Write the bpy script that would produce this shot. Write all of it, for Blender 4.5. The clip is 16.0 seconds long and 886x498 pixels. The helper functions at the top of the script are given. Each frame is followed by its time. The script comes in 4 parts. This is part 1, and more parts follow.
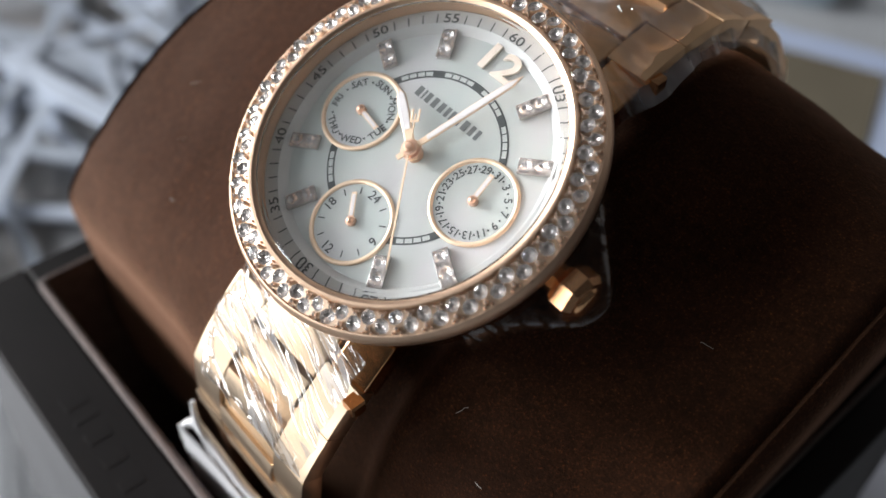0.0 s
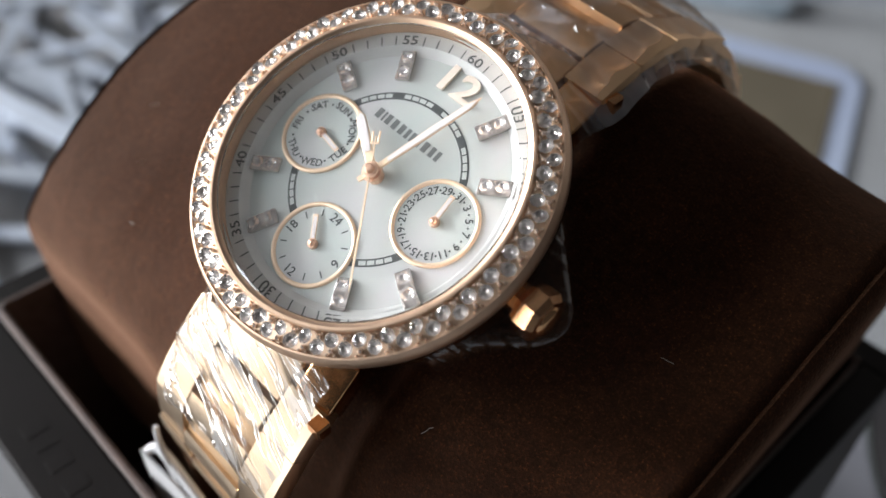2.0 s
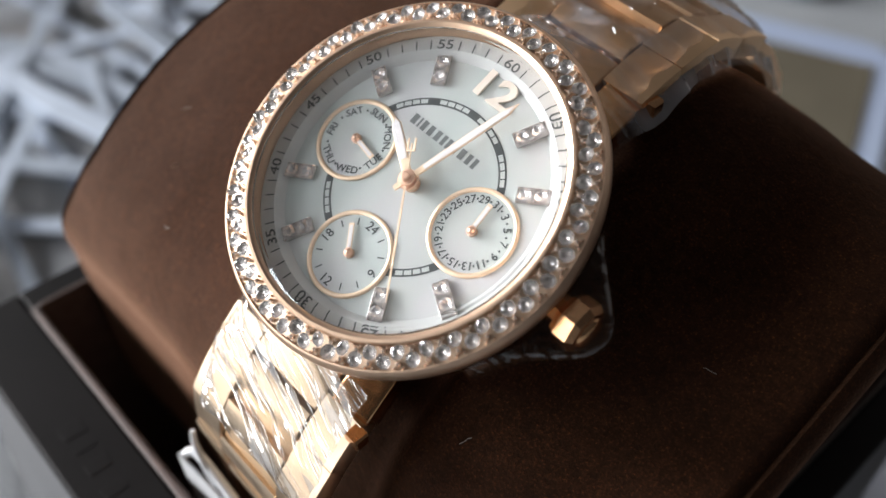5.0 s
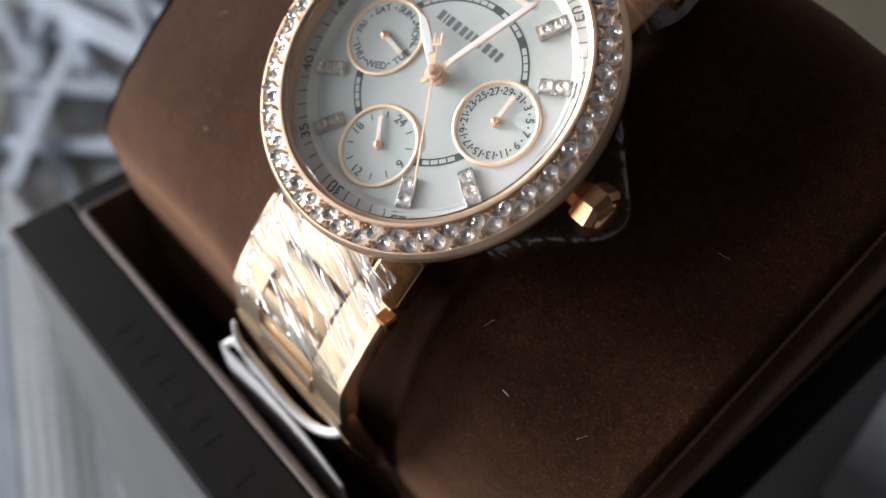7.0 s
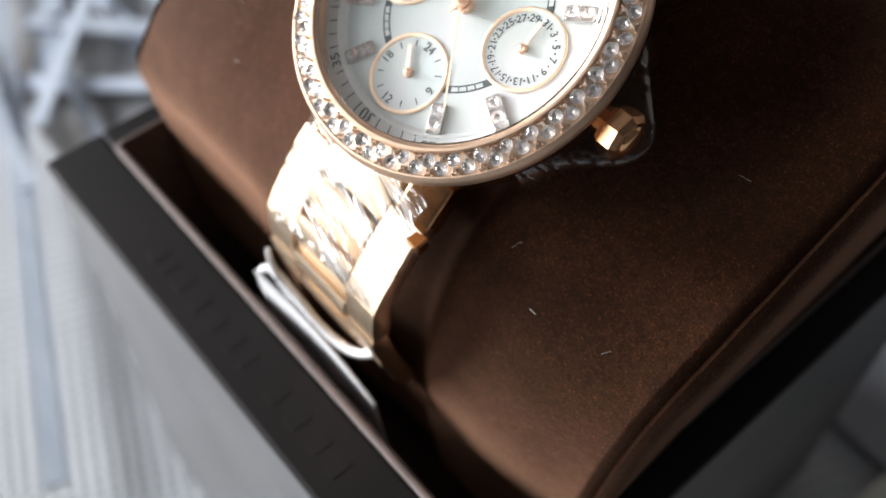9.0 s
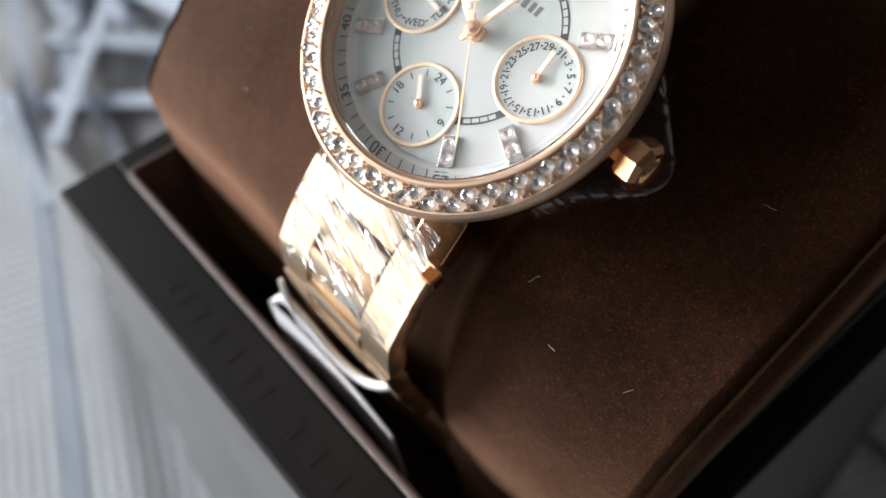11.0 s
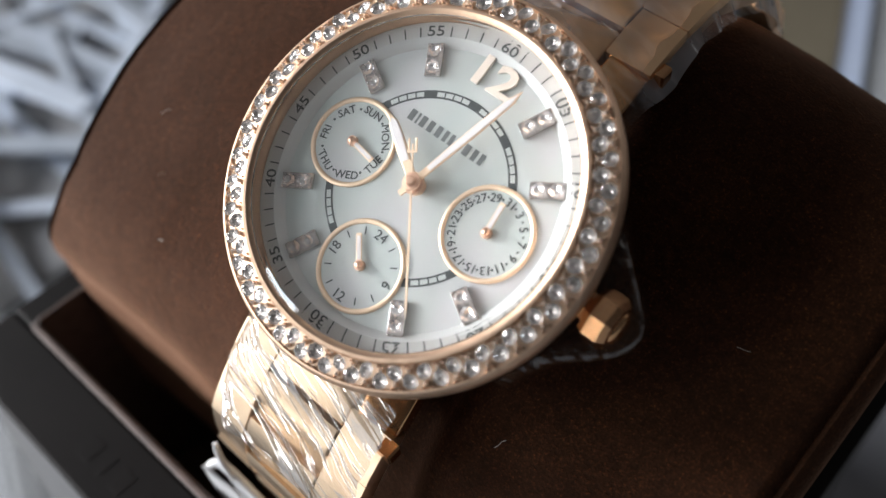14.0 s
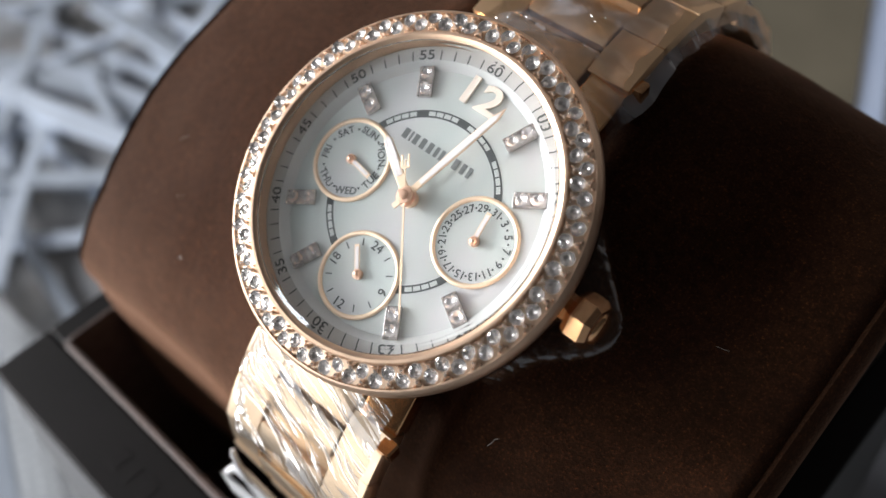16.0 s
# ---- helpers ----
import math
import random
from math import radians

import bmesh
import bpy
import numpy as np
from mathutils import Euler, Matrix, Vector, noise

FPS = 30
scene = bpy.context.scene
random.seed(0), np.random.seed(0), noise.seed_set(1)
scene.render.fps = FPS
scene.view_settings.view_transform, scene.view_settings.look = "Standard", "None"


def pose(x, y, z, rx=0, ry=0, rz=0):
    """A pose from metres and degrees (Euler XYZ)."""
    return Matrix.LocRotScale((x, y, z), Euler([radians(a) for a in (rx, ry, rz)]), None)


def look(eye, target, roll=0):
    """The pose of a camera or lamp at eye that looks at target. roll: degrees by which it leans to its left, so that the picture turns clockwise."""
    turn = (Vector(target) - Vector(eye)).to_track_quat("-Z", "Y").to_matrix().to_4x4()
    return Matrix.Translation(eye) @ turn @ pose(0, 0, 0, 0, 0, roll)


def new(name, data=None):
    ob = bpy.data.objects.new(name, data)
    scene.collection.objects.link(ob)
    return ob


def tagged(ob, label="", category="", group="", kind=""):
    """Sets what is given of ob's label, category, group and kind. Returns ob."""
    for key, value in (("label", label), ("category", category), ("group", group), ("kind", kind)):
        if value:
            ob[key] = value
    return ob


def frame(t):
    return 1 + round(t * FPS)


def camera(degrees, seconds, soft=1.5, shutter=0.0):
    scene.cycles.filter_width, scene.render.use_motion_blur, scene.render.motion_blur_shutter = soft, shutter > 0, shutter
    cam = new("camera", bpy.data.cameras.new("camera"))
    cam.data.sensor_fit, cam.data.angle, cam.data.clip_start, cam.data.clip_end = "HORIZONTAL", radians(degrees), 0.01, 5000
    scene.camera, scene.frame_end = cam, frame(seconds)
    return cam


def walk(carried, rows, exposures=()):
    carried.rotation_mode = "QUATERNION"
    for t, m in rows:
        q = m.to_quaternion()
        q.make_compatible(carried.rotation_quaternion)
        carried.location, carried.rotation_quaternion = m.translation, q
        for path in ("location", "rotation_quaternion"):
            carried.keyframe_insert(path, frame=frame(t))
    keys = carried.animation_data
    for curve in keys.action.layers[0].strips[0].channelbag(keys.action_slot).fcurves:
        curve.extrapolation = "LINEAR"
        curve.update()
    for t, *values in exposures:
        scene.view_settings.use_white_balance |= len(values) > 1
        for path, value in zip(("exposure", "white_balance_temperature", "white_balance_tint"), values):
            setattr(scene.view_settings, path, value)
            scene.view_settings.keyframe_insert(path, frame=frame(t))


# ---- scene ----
cam = camera(51.31, 16.0)
cam.data.dof.use_dof = True
cam.data.dof.focus_distance = 0.088
cam.data.dof.aperture_fstop = 17.0

# seconds, eye, target, roll
PATH = [
    (0, (0.06207, -0.06374, 0.20131), (0.01168, -0.01367, 0.13094), 2.06),
    (0.5, (0.06290, -0.06346, 0.20277), (0.01284, -0.01318, 0.13230), 2.17),
    (1, (0.06295, -0.06364, 0.20238), (0.01315, -0.01184, 0.13284), 2.59),
    (1.5, (0.06329, -0.06380, 0.20124), (0.01323, -0.01071, 0.13286), 2.41),
    (2, (0.06201, -0.06330, 0.20233), (0.01365, -0.00999, 0.13290), 3.15),
    (2.5, (0.06026, -0.06172, 0.20231), (0.01290, -0.00878, 0.13192), 3.19),
    (3, (0.05809, -0.06001, 0.20170), (0.01109, -0.00763, 0.13065), 2.81),
    (3.5, (0.05691, -0.05813, 0.20103), (0.00860, -0.00675, 0.13012), 1.76),
    (3.7, (0.05657, -0.05779, 0.20112), (0.00799, -0.00671, 0.13019), 1.55),
    (5.8, (0.06431, -0.06429, 0.20599), (0.01376, -0.01522, 0.13502), 0.26),
    (6, (0.06538, -0.06379, 0.20649), (0.01442, -0.01645, 0.13464), -0.96),
    (6.5, (0.06531, -0.06415, 0.20560), (0.01503, -0.01902, 0.13188), -1.41),
    (7, (0.06444, -0.06550, 0.20358), (0.01619, -0.02180, 0.12768), -1.17),
    (7.5, (0.06433, -0.06634, 0.20454), (0.01981, -0.02570, 0.12475), -1.35),
    (8, (0.06626, -0.06734, 0.20447), (0.02302, -0.02845, 0.12312), -1.44),
    (8.5, (0.06684, -0.06792, 0.20446), (0.02324, -0.02902, 0.12330), -1.69),
    (9, (0.06619, -0.06865, 0.20521), (0.02025, -0.02989, 0.12529), -3.14),
    (9.2, (0.06606, -0.06931, 0.20490), (0.01832, -0.03059, 0.12602), -4.76),
    (11.3, (0.06190, -0.06362, 0.20526), (0.01428, -0.02696, 0.12534), -6.19),
    (11.5, (0.06044, -0.06307, 0.20500), (0.01209, -0.02404, 0.12665), -5.27),
    (12, (0.05575, -0.06445, 0.20554), (0.00758, -0.01809, 0.13117), -2.20),
    (12.5, (0.05296, -0.06259, 0.20577), (0.00477, -0.01418, 0.13274), -2.24),
    (13, (0.04960, -0.06109, 0.20674), (0.00479, -0.01254, 0.13167), -1.59),
    (13.5, (0.04996, -0.05870, 0.20646), (0.00596, -0.01168, 0.12996), -2.85),
    (14, (0.05150, -0.05750, 0.20632), (0.00802, -0.01133, 0.12901), -3.82),
    (14.5, (0.05405, -0.05668, 0.20705), (0.00961, -0.01166, 0.12960), -5.71),
    (15, (0.05644, -0.05781, 0.20822), (0.01074, -0.01262, 0.13160), -6.56),
    (15.5, (0.05783, -0.05824, 0.20895), (0.01086, -0.01302, 0.13313), -7.28),
    (16, (0.05853, -0.05817, 0.20886), (0.01008, -0.01295, 0.13398), -7.53),
]
EXPOSE = [(0, 0.15), (3, 0.25), (6, 0.15), (7, 0.05), (7.5, 0.17), (8, 0.38), (8.5, 0.64), (9.2, 0.72), (11.5, 0.29), (12.5, 0.15), (16, 0.19)]
walk(cam, [(t, look(eye, target, roll)) for t, eye, target, roll in PATH], EXPOSE)

# ---------------------------------------------------------------- light
world = bpy.data.worlds.new("sky")
scene.world = world
world.use_nodes = True
wn, wl = world.node_tree.nodes, world.node_tree.links
sky = wn.new("ShaderNodeTexSky")
sky.sky_type = "NISHITA"
sky.sun_disc = False
sky.sun_elevation, sky.sun_rotation = radians(38), radians(200)
wl.new(sky.outputs[0], wn["Background"].inputs[0])
wn["Background"].inputs[1].default_value = 0.10


def area_lamp(name, eye, target, sx, sy, watts, colour):
    data = bpy.data.lights.new(name, "AREA")
    data.shape, data.size, data.size_y, data.energy, data.color = "RECTANGLE", sx, sy, watts, colour
    ob = new(name, data)
    ob.matrix_world = look(eye, target)
    return ob


area_lamp("window_light", (-1.79, -0.74, 0.41), (0.0, 0.0, 0.12), 0.9, 0.45, 82.0, (0.97, 0.96, 0.98))
area_lamp("high_window_light", (-1.5, -1.97, 1.02), (0.0, 0.0, 0.12), 0.5, 0.35, 10.5, (0.86, 0.93, 1.0))
# added low fill for the pillow front and strap; no such window is known
area_lamp("low_window_light", (-1.1, -1.99, 0.24), (0.0, 0.0, 0.12), 1.2, 0.36, 9.0, (0.98, 0.98, 1.0))

# ---------------------------------------------------------------- materials


class Mat:
    """A node material with short ways to wire it."""

    def __init__(self, name, colour=(0.5, 0.5, 0.5), rough=0.5, metal=0.0, **more):
        self.m = bpy.data.materials.new(name)
        self.m.use_nodes = True
        self.n, self.l = self.m.node_tree.nodes, self.m.node_tree.links
        self.b = self.n["Principled BSDF"]
        self.set("Base Color", (*colour, 1)), self.set("Roughness", rough), self.set("Metallic", metal)
        for key, value in more.items():
            self.set(key.replace("_", " "), value)

    def set(self, key, value):
        self.b.inputs[key].default_value = value

    def coords(self, kind="Object"):
        return self.n.new("ShaderNodeTexCoord").outputs[kind]

    def noise(self, scale, detail=4.0, rough=0.55, stretch=None):
        tex = self.n.new("ShaderNodeTexNoise")
        tex.inputs["Scale"].default_value, tex.inputs["Detail"].default_value = scale, detail
        tex.inputs["Roughness"].default_value = rough
        source = self.coords()
        if stretch:
            mapping = self.n.new("ShaderNodeMapping")
            mapping.inputs["Scale"].default_value = stretch
            self.l.new(source, mapping.inputs["Vector"])
            source = mapping.outputs[0]
        self.l.new(source, tex.inputs["Vector"])
        return tex.outputs["Fac"]

    def ramp(self, source, *stops):
        node = self.n.new("ShaderNodeValToRGB")
        e = node.color_ramp.elements
        while len(e) < len(stops):
            e.new(0.5)
        for one, (at, colour) in zip(e, stops):
            one.position, one.color = at, (*colour, 1) if len(colour) == 3 else colour
        self.l.new(source, node.inputs[0])
        return node.outputs[0]

    def mix(self, fac, a, b, kind="MIX"):
        node = self.n.new("ShaderNodeMix")
        node.data_type, node.blend_type = "RGBA", kind
        for i, v in ((0, fac), (6, a), (7, b)):
            if isinstance(v, (int, float)):
                node.inputs[i].default_value = v
            elif isinstance(v, tuple):
                node.inputs[i].default_value = (*v, 1)
            else:
                self.l.new(v, node.inputs[i])
        return node.outputs[2]

    def use(self, source, key):
        self.l.new(source, self.b.inputs[key])
        return self

    def rough_range(self, source, low, high):
        node = self.n.new("ShaderNodeMapRange")
        node.inputs[3].default_value, node.inputs[4].default_value = low, high
        self.l.new(source, node.inputs[0])
        return self.use(node.outputs[0], "Roughness")

    def bump(self, source, strength, distance):
        node = self.n.new("ShaderNodeBump")
        node.inputs["Strength"].default_value, node.inputs["Distance"].default_value = strength, distance
        self.l.new(source, node.inputs["Height"])
        if self.b.inputs["Normal"].links:
            self.l.new(self.b.inputs["Normal"].links[0].from_socket, node.inputs["Normal"])
        return self.use(node.outputs[0], "Normal")


def film_material(name, milkiness, low, high, patchy=False, tint=(0.86, 0.83, 0.8)):
    """Thin crinkled wrapping film: mostly clear, a little milky, with sharp gloss on the creases."""
    m = Mat(name)
    glossy, clear, blend = m.n.new("ShaderNodeBsdfGlossy"), m.n.new("ShaderNodeBsdfTransparent"), m.n.new("ShaderNodeMixShader")
    milk, haze = m.n.new("ShaderNodeBsdfDiffuse"), m.n.new("ShaderNodeMixShader")
    glossy.inputs["Roughness"].default_value = 0.07
    milk.inputs["Color"].default_value = (*tint, 1)
    haze.inputs[0].default_value = milkiness
    if patchy:
        m.l.new(m.ramp(m.noise(95, 1.5), (0.44, (0.0,) * 3), (0.52, (milkiness,) * 3), (0.64, (1.8 * milkiness,) * 3)), haze.inputs[0])
    clear.inputs["Color"].default_value = (0.97, 0.97, 0.97, 1)
    height = None
    for along_, across, sharp, share in ((24, 200, 0.035, 1.0), (50, 330, 0.04, 0.6)):
        lanes = m.n.new("ShaderNodeCombineXYZ")
        for k, (direction, scale) in enumerate((((0.93, -0.33, -0.13), along_), ((-0.36, -0.86, -0.33), across))):
            dot = m.n.new("ShaderNodeVectorMath")
            dot.operation = "DOT_PRODUCT"
            dot.inputs[1].default_value = [scale * v for v in direction]
            m.l.new(m.coords(), dot.inputs[0]), m.l.new(dot.outputs["Value"], lanes.inputs[k])
        tex = m.n.new("ShaderNodeTexNoise")
        tex.inputs["Scale"].default_value, tex.inputs["Detail"].default_value = 1.0, 0.6
        m.l.new(lanes.outputs[0], tex.inputs["Vector"])
        fold = m.ramp(tex.outputs["Fac"], (0.5 - sharp, (0, 0, 0)), (0.5, (share,) * 3), (0.5 + sharp, (0, 0, 0)))
        height = fold if height is None else m.mix(1.0, height, fold, "ADD")
    relief = m.n.new("ShaderNodeBump")
    relief.inputs["Strength"].default_value, relief.inputs["Distance"].default_value = 0.8, 0.0003
    m.l.new(height, relief.inputs["Height"]), m.l.new(relief.outputs[0], glossy.inputs["Normal"])
    weight = m.n.new("ShaderNodeLayerWeight")
    weight.inputs["Blend"].default_value = 0.3
    scale = m.n.new("ShaderNodeMapRange")
    scale.inputs[3].default_value, scale.inputs[4].default_value = low, high
    m.l.new(weight.outputs["Fresnel"], scale.inputs[0])
    m.l.new(scale.outputs[0], blend.inputs[0])
    m.l.new(clear.outputs[0], haze.inputs[1]), m.l.new(milk.outputs[0], haze.inputs[2])
    m.l.new(haze.outputs[0], blend.inputs[1]), m.l.new(glossy.outputs[0], blend.inputs[2])
    m.l.new(blend.outputs[0], m.n["Material Output"].inputs["Surface"])
    return m.m


def make_materials():
    out = {}
    m = Mat("rose_gold", (0.95, 0.56, 0.29), 0.12, 1.0)
    n = m.noise(900)
    m.rough_range(n, 0.14, 0.26).bump(m.noise(260, 3), 0.08, 0.0002)
    out["gold"] = m.m
    m = Mat("bezel_gold", (0.82, 0.63, 0.47), 0.4, 0.85)
    m.rough_range(m.noise(800), 0.34, 0.46).bump(m.noise(220, 3), 0.06, 0.0002)
    out["bezel"] = m.m
    m = Mat("rose_rim", (0.84, 0.6, 0.43), 0.42, 1.0)
    m.rough_range(m.noise(800), 0.38, 0.5).bump(m.noise(220, 3), 0.05, 0.0002)
    out["rose_rim"] = m.m
    m = Mat("prong_metal", (0.88, 0.73, 0.62), 0.26, 0.75)
    out["prong"] = m.m
    # darker copy of the rose gold: the crown's shade is put into its colour
    m = Mat("shaded_gold", (0.82, 0.46, 0.24), 0.2, 1.0)
    m.rough_range(m.noise(900), 0.18, 0.28)
    out["crown"] = m.m
    out["film"] = film_material("clear_film", 0.14, 0.16, 0.62, False, (0.66, 0.56, 0.46))
    out["cloudy_film"] = film_material("cloudy_film", 0.3, 0.08, 0.5, True, (0.66, 0.68, 0.74))
    out["thin_film"] = film_material("thin_film", 0.006, 0.02, 0.16)
    m = Mat("pale_gold", (0.95, 0.67, 0.42), 0.14, 1.0)
    m.rough_range(m.noise(700, 5), 0.38, 0.5).bump(m.noise(180, 3), 0.1, 0.0003)
    out["pale_gold"] = m.m
    # opaque white for threads that stand in for highlights on the film's folds
    out["crease"] = Mat("glint_white", (0.93, 0.9, 0.86), 0.3, 0.0).m
    m = Mat("satin_gold", (0.93, 0.64, 0.39), 0.4, 1.0)
    m.rough_range(m.noise(1500, 3, 0.6, (0.1, 4, 4)), 0.4, 0.52)
    out["satin"] = m.m
    m = Mat("polished_gold", (0.86, 0.67, 0.48), 0.3, 1.0)
    m.rough_range(m.noise(500, 4), 0.28, 0.4).bump(m.noise(150, 3), 0.12, 0.0004)
    out["polished"] = m.m
    out["rim_gold"] = Mat("rim_gold", (0.74, 0.58, 0.42), 0.5, 0.7).m
    out["hub"] = Mat("hub_gold", (0.92, 0.62, 0.46), 0.36, 1.0).m
    m = Mat("silver_steel", (0.7, 0.67, 0.65), 0.2, 0.85)
    out["silver"] = m.m
    m = Mat("pale_numeral_gold", (0.78, 0.71, 0.62), 0.45, 0.4)
    out["numeral"] = m.m
    m = Mat("crystal", (1, 1, 1), 0.0, 0.0, IOR=1.6)
    m.set("Transmission Weight", 1.0)
    out["crystal"] = m.m
    out["foil"] = Mat("stone_foil", (0.62, 0.59, 0.57), 0.1, 0.78).m
    out["bright_foil"] = Mat("bright_foil", (0.94, 0.93, 0.93), 0.06, 0.82).m
    m = Mat("mother_of_pearl", (0.7, 0.73, 0.72), 0.22)
    n = m.noise(130, 3, 0.5, (1, 0.6, 1))
    c = m.ramp(n, (0.3, (0.39, 0.45, 0.435)), (0.5, (0.445, 0.485, 0.47)), (0.7, (0.475, 0.485, 0.495)))
    m.use(c, "Base Color").set("Coat Weight", 0.3)
    out["pearl"] = m.m
    m = Mat("chapter_white", (0.72, 0.72, 0.75), 0.35)
    m.use(m.ramp(m.noise(300), (0.3, (0.35, 0.37, 0.36)), (0.7, (0.395, 0.41, 0.405))), "Base Color")
    out["chapter"] = m.m
    out["ink"] = Mat("grey_green_ink", (0.045, 0.055, 0.055), 0.5).m
    out["pale_ink"] = Mat("pale_grey_ink", (0.12, 0.135, 0.135), 0.5).m
    out["lume"] = Mat("white_lume", (0.64, 0.62, 0.62), 0.45).m
    m = Mat("sapphire_glass", (1, 1, 1), 0.0, 0.0, IOR=1.5)
    m.set("Transmission Weight", 1.0)
    out["glass"] = m.m
    # suede of the pillow: deep brown nap, mottled, with a soft sheen
    m = Mat("brown_suede", (0.1, 0.045, 0.03), 0.9)
    big, mid, fine = m.noise(60, 4), m.noise(900, 3, 0.7), m.noise(3300, 2, 0.75)
    c = m.ramp(big, (0.3, (0.023, 0.0079, 0.0032)), (0.7, (0.043, 0.016, 0.0066)))
    c2 = m.ramp(mid, (0.33, (0.5, 0.47, 0.44)), (0.68, (1.25, 1.2, 1.15)))
    # fine grain; its two brightest stops paint sparse golden glints on the nap
    grain_glints = m.ramp(fine, (0.4, (0.7, 0.68, 0.66)), (0.56, (1.0, 0.97, 0.92)), (0.66, (1.9, 1.75, 1.45)), (0.74, (4.0, 3.6, 2.6)))
    m.use(m.mix(1.0, m.mix(0.8, c, c2, "MULTIPLY"), grain_glints, "MULTIPLY"), "Base Color")
    m.set("Sheen Weight", 0.42), m.set("Sheen Roughness", 0.5), m.set("Sheen Tint", (0.75, 0.42, 0.27, 1))
    m.set("Specular IOR Level", 0.1)
    m.bump(fine, 0.45, 0.0002).bump(mid, 0.3, 0.0003)
    out["suede"] = m.m
    m = Mat("dark_board", (0.03, 0.028, 0.03), 0.42)
    big, fine = m.noise(45, 4), m.noise(1500, 3, 0.7)
    m.use(m.ramp(big, (0.3, (0.01, 0.009, 0.009)), (0.7, (0.016, 0.014, 0.014))), "Base Color")
    m.set("Specular IOR Level", 0.14)
    m.rough_range(fine, 0.45, 0.65).bump(fine, 0.15, 0.0002)
    out["board"] = m.m
    m = Mat("grey_wrap", (0.13, 0.132, 0.138), 0.45)
    big, fine = m.noise(40, 4), m.noise(1300, 3, 0.7)
    m.use(m.ramp(big, (0.3, (0.1, 0.101, 0.105)), (0.7, (0.13, 0.132, 0.137))), "Base Color")
    m.rough_range(fine, 0.4, 0.55).bump(fine, 0.1, 0.0002)
    out["wrap"] = m.m
    m = Mat("liner_suede", (0.075, 0.04, 0.03), 0.8)
    m.use(m.ramp(m.noise(500), (0.3, (0.07, 0.042, 0.034)), (0.7, (0.12, 0.075, 0.06))), "Base Color")
    m.set("Sheen Weight", 0.3)
    out["liner"] = m.m
    m = Mat("white_cloth", (0.62, 0.64, 0.66), 0.8)
    threads = []
    for axis in ("X", "Y"):
        wave = m.n.new("ShaderNodeTexWave")
        wave.wave_type, wave.bands_direction = "BANDS", axis
        wave.inputs["Scale"].default_value, wave.inputs["Distortion"].default_value = 95, 0.8
        wave.inputs["Detail"].default_value = 2.0
        turn = m.n.new("ShaderNodeMapping")
        turn.inputs["Rotation"].default_value = (0, 0, 0.4)
        m.l.new(m.coords(), turn.inputs["Vector"]), m.l.new(turn.outputs[0], wave.inputs["Vector"])
        threads.append(wave.outputs["Fac"])
    weave = m.mix(1.0, threads[0], threads[1], "MULTIPLY")
    c = m.ramp(m.noise(18, 4), (0.3, (0.46, 0.48, 0.5)), (0.7, (0.58, 0.61, 0.63)))
    d = m.ramp(weave, (0.0, (0.72, 0.74, 0.76)), (0.5, (1, 1, 1)))
    m.use(m.mix(0.8, c, d, "MULTIPLY"), "Base Color").bump(weave, 0.4, 0.0008)
    out["cloth"] = m.m
    m = Mat("white_stick", (0.74, 0.77, 0.82), 0.85)
    n = m.noise(60, 4, 0.6, (0.3, 3, 3))
    each = m.n.new("ShaderNodeObjectInfo").outputs["Random"]
    tone = m.ramp(each, (0.0, (0.48, 0.49, 0.5)), (0.6, (0.84, 0.85, 0.86)), (1.0, (1.1, 1.11, 1.13)))
    m.use(m.mix(1.0, m.ramp(n, (0.3, (0.5, 0.57, 0.67)), (0.65, (0.64, 0.71, 0.81))), tone, "MULTIPLY"), "Base Color").bump(n, 0.2, 0.001)
    out["stick"] = m.m
    m = Mat("dull_litter", (0.25, 0.23, 0.2), 0.8)
    m.use(m.ramp(m.noise(25, 5), (0.3, (0.18, 0.17, 0.16)), (0.5, (0.3, 0.305, 0.31)), (0.7, (0.4, 0.42, 0.45))), "Base Color")
    out["litter"] = m.m
    m = Mat("pale_blue_card", (0.55, 0.64, 0.85), 0.55)
    m.use(m.ramp(m.noise(20), (0.3, (0.5, 0.6, 0.82)), (0.7, (0.58, 0.68, 0.88))), "Base Color")
    out["blue"] = m.m
    m = Mat("pale_blue_plastic", (0.5, 0.6, 0.7), 0.45)
    m.use(m.ramp(m.noise(45, 4), (0.35, (0.36, 0.45, 0.52)), (0.6, (0.52, 0.62, 0.7))), "Base Color")
    out["sheet"] = m.m
    m = Mat("olive_panel", (0.16, 0.13, 0.085), 0.6)
    m.use(m.ramp(m.noise(30), (0.3, (0.15, 0.13, 0.09)), (0.7, (0.19, 0.165, 0.115))), "Base Color")
    out["olive"] = m.m
    m = Mat("grey_tile", (0.3, 0.31, 0.34), 0.35)
    m.use(m.ramp(m.noise(22, 5), (0.3, (0.25, 0.26, 0.29)), (0.7, (0.36, 0.37, 0.4))), "Base Color")
    out["tile"] = m.m
    # paler than the cloth it stands in for, to offset the box's shadow
    m = Mat("brightened_cloth", (0.45, 0.42, 0.33), 0.4)
    m.use(m.ramp(m.noise(22, 5), (0.3, (0.62, 0.63, 0.56)), (0.7, (0.76, 0.77, 0.7))), "Base Color")
    out["beige"] = m.m
    m = Mat("grey_glaze", (0.3, 0.31, 0.35), 0.3)
    m.use(m.ramp(m.noise(14, 4), (0.3, (0.26, 0.27, 0.31)), (0.7, (0.33, 0.34, 0.38))), "Base Color")
    out["plate"] = m.m
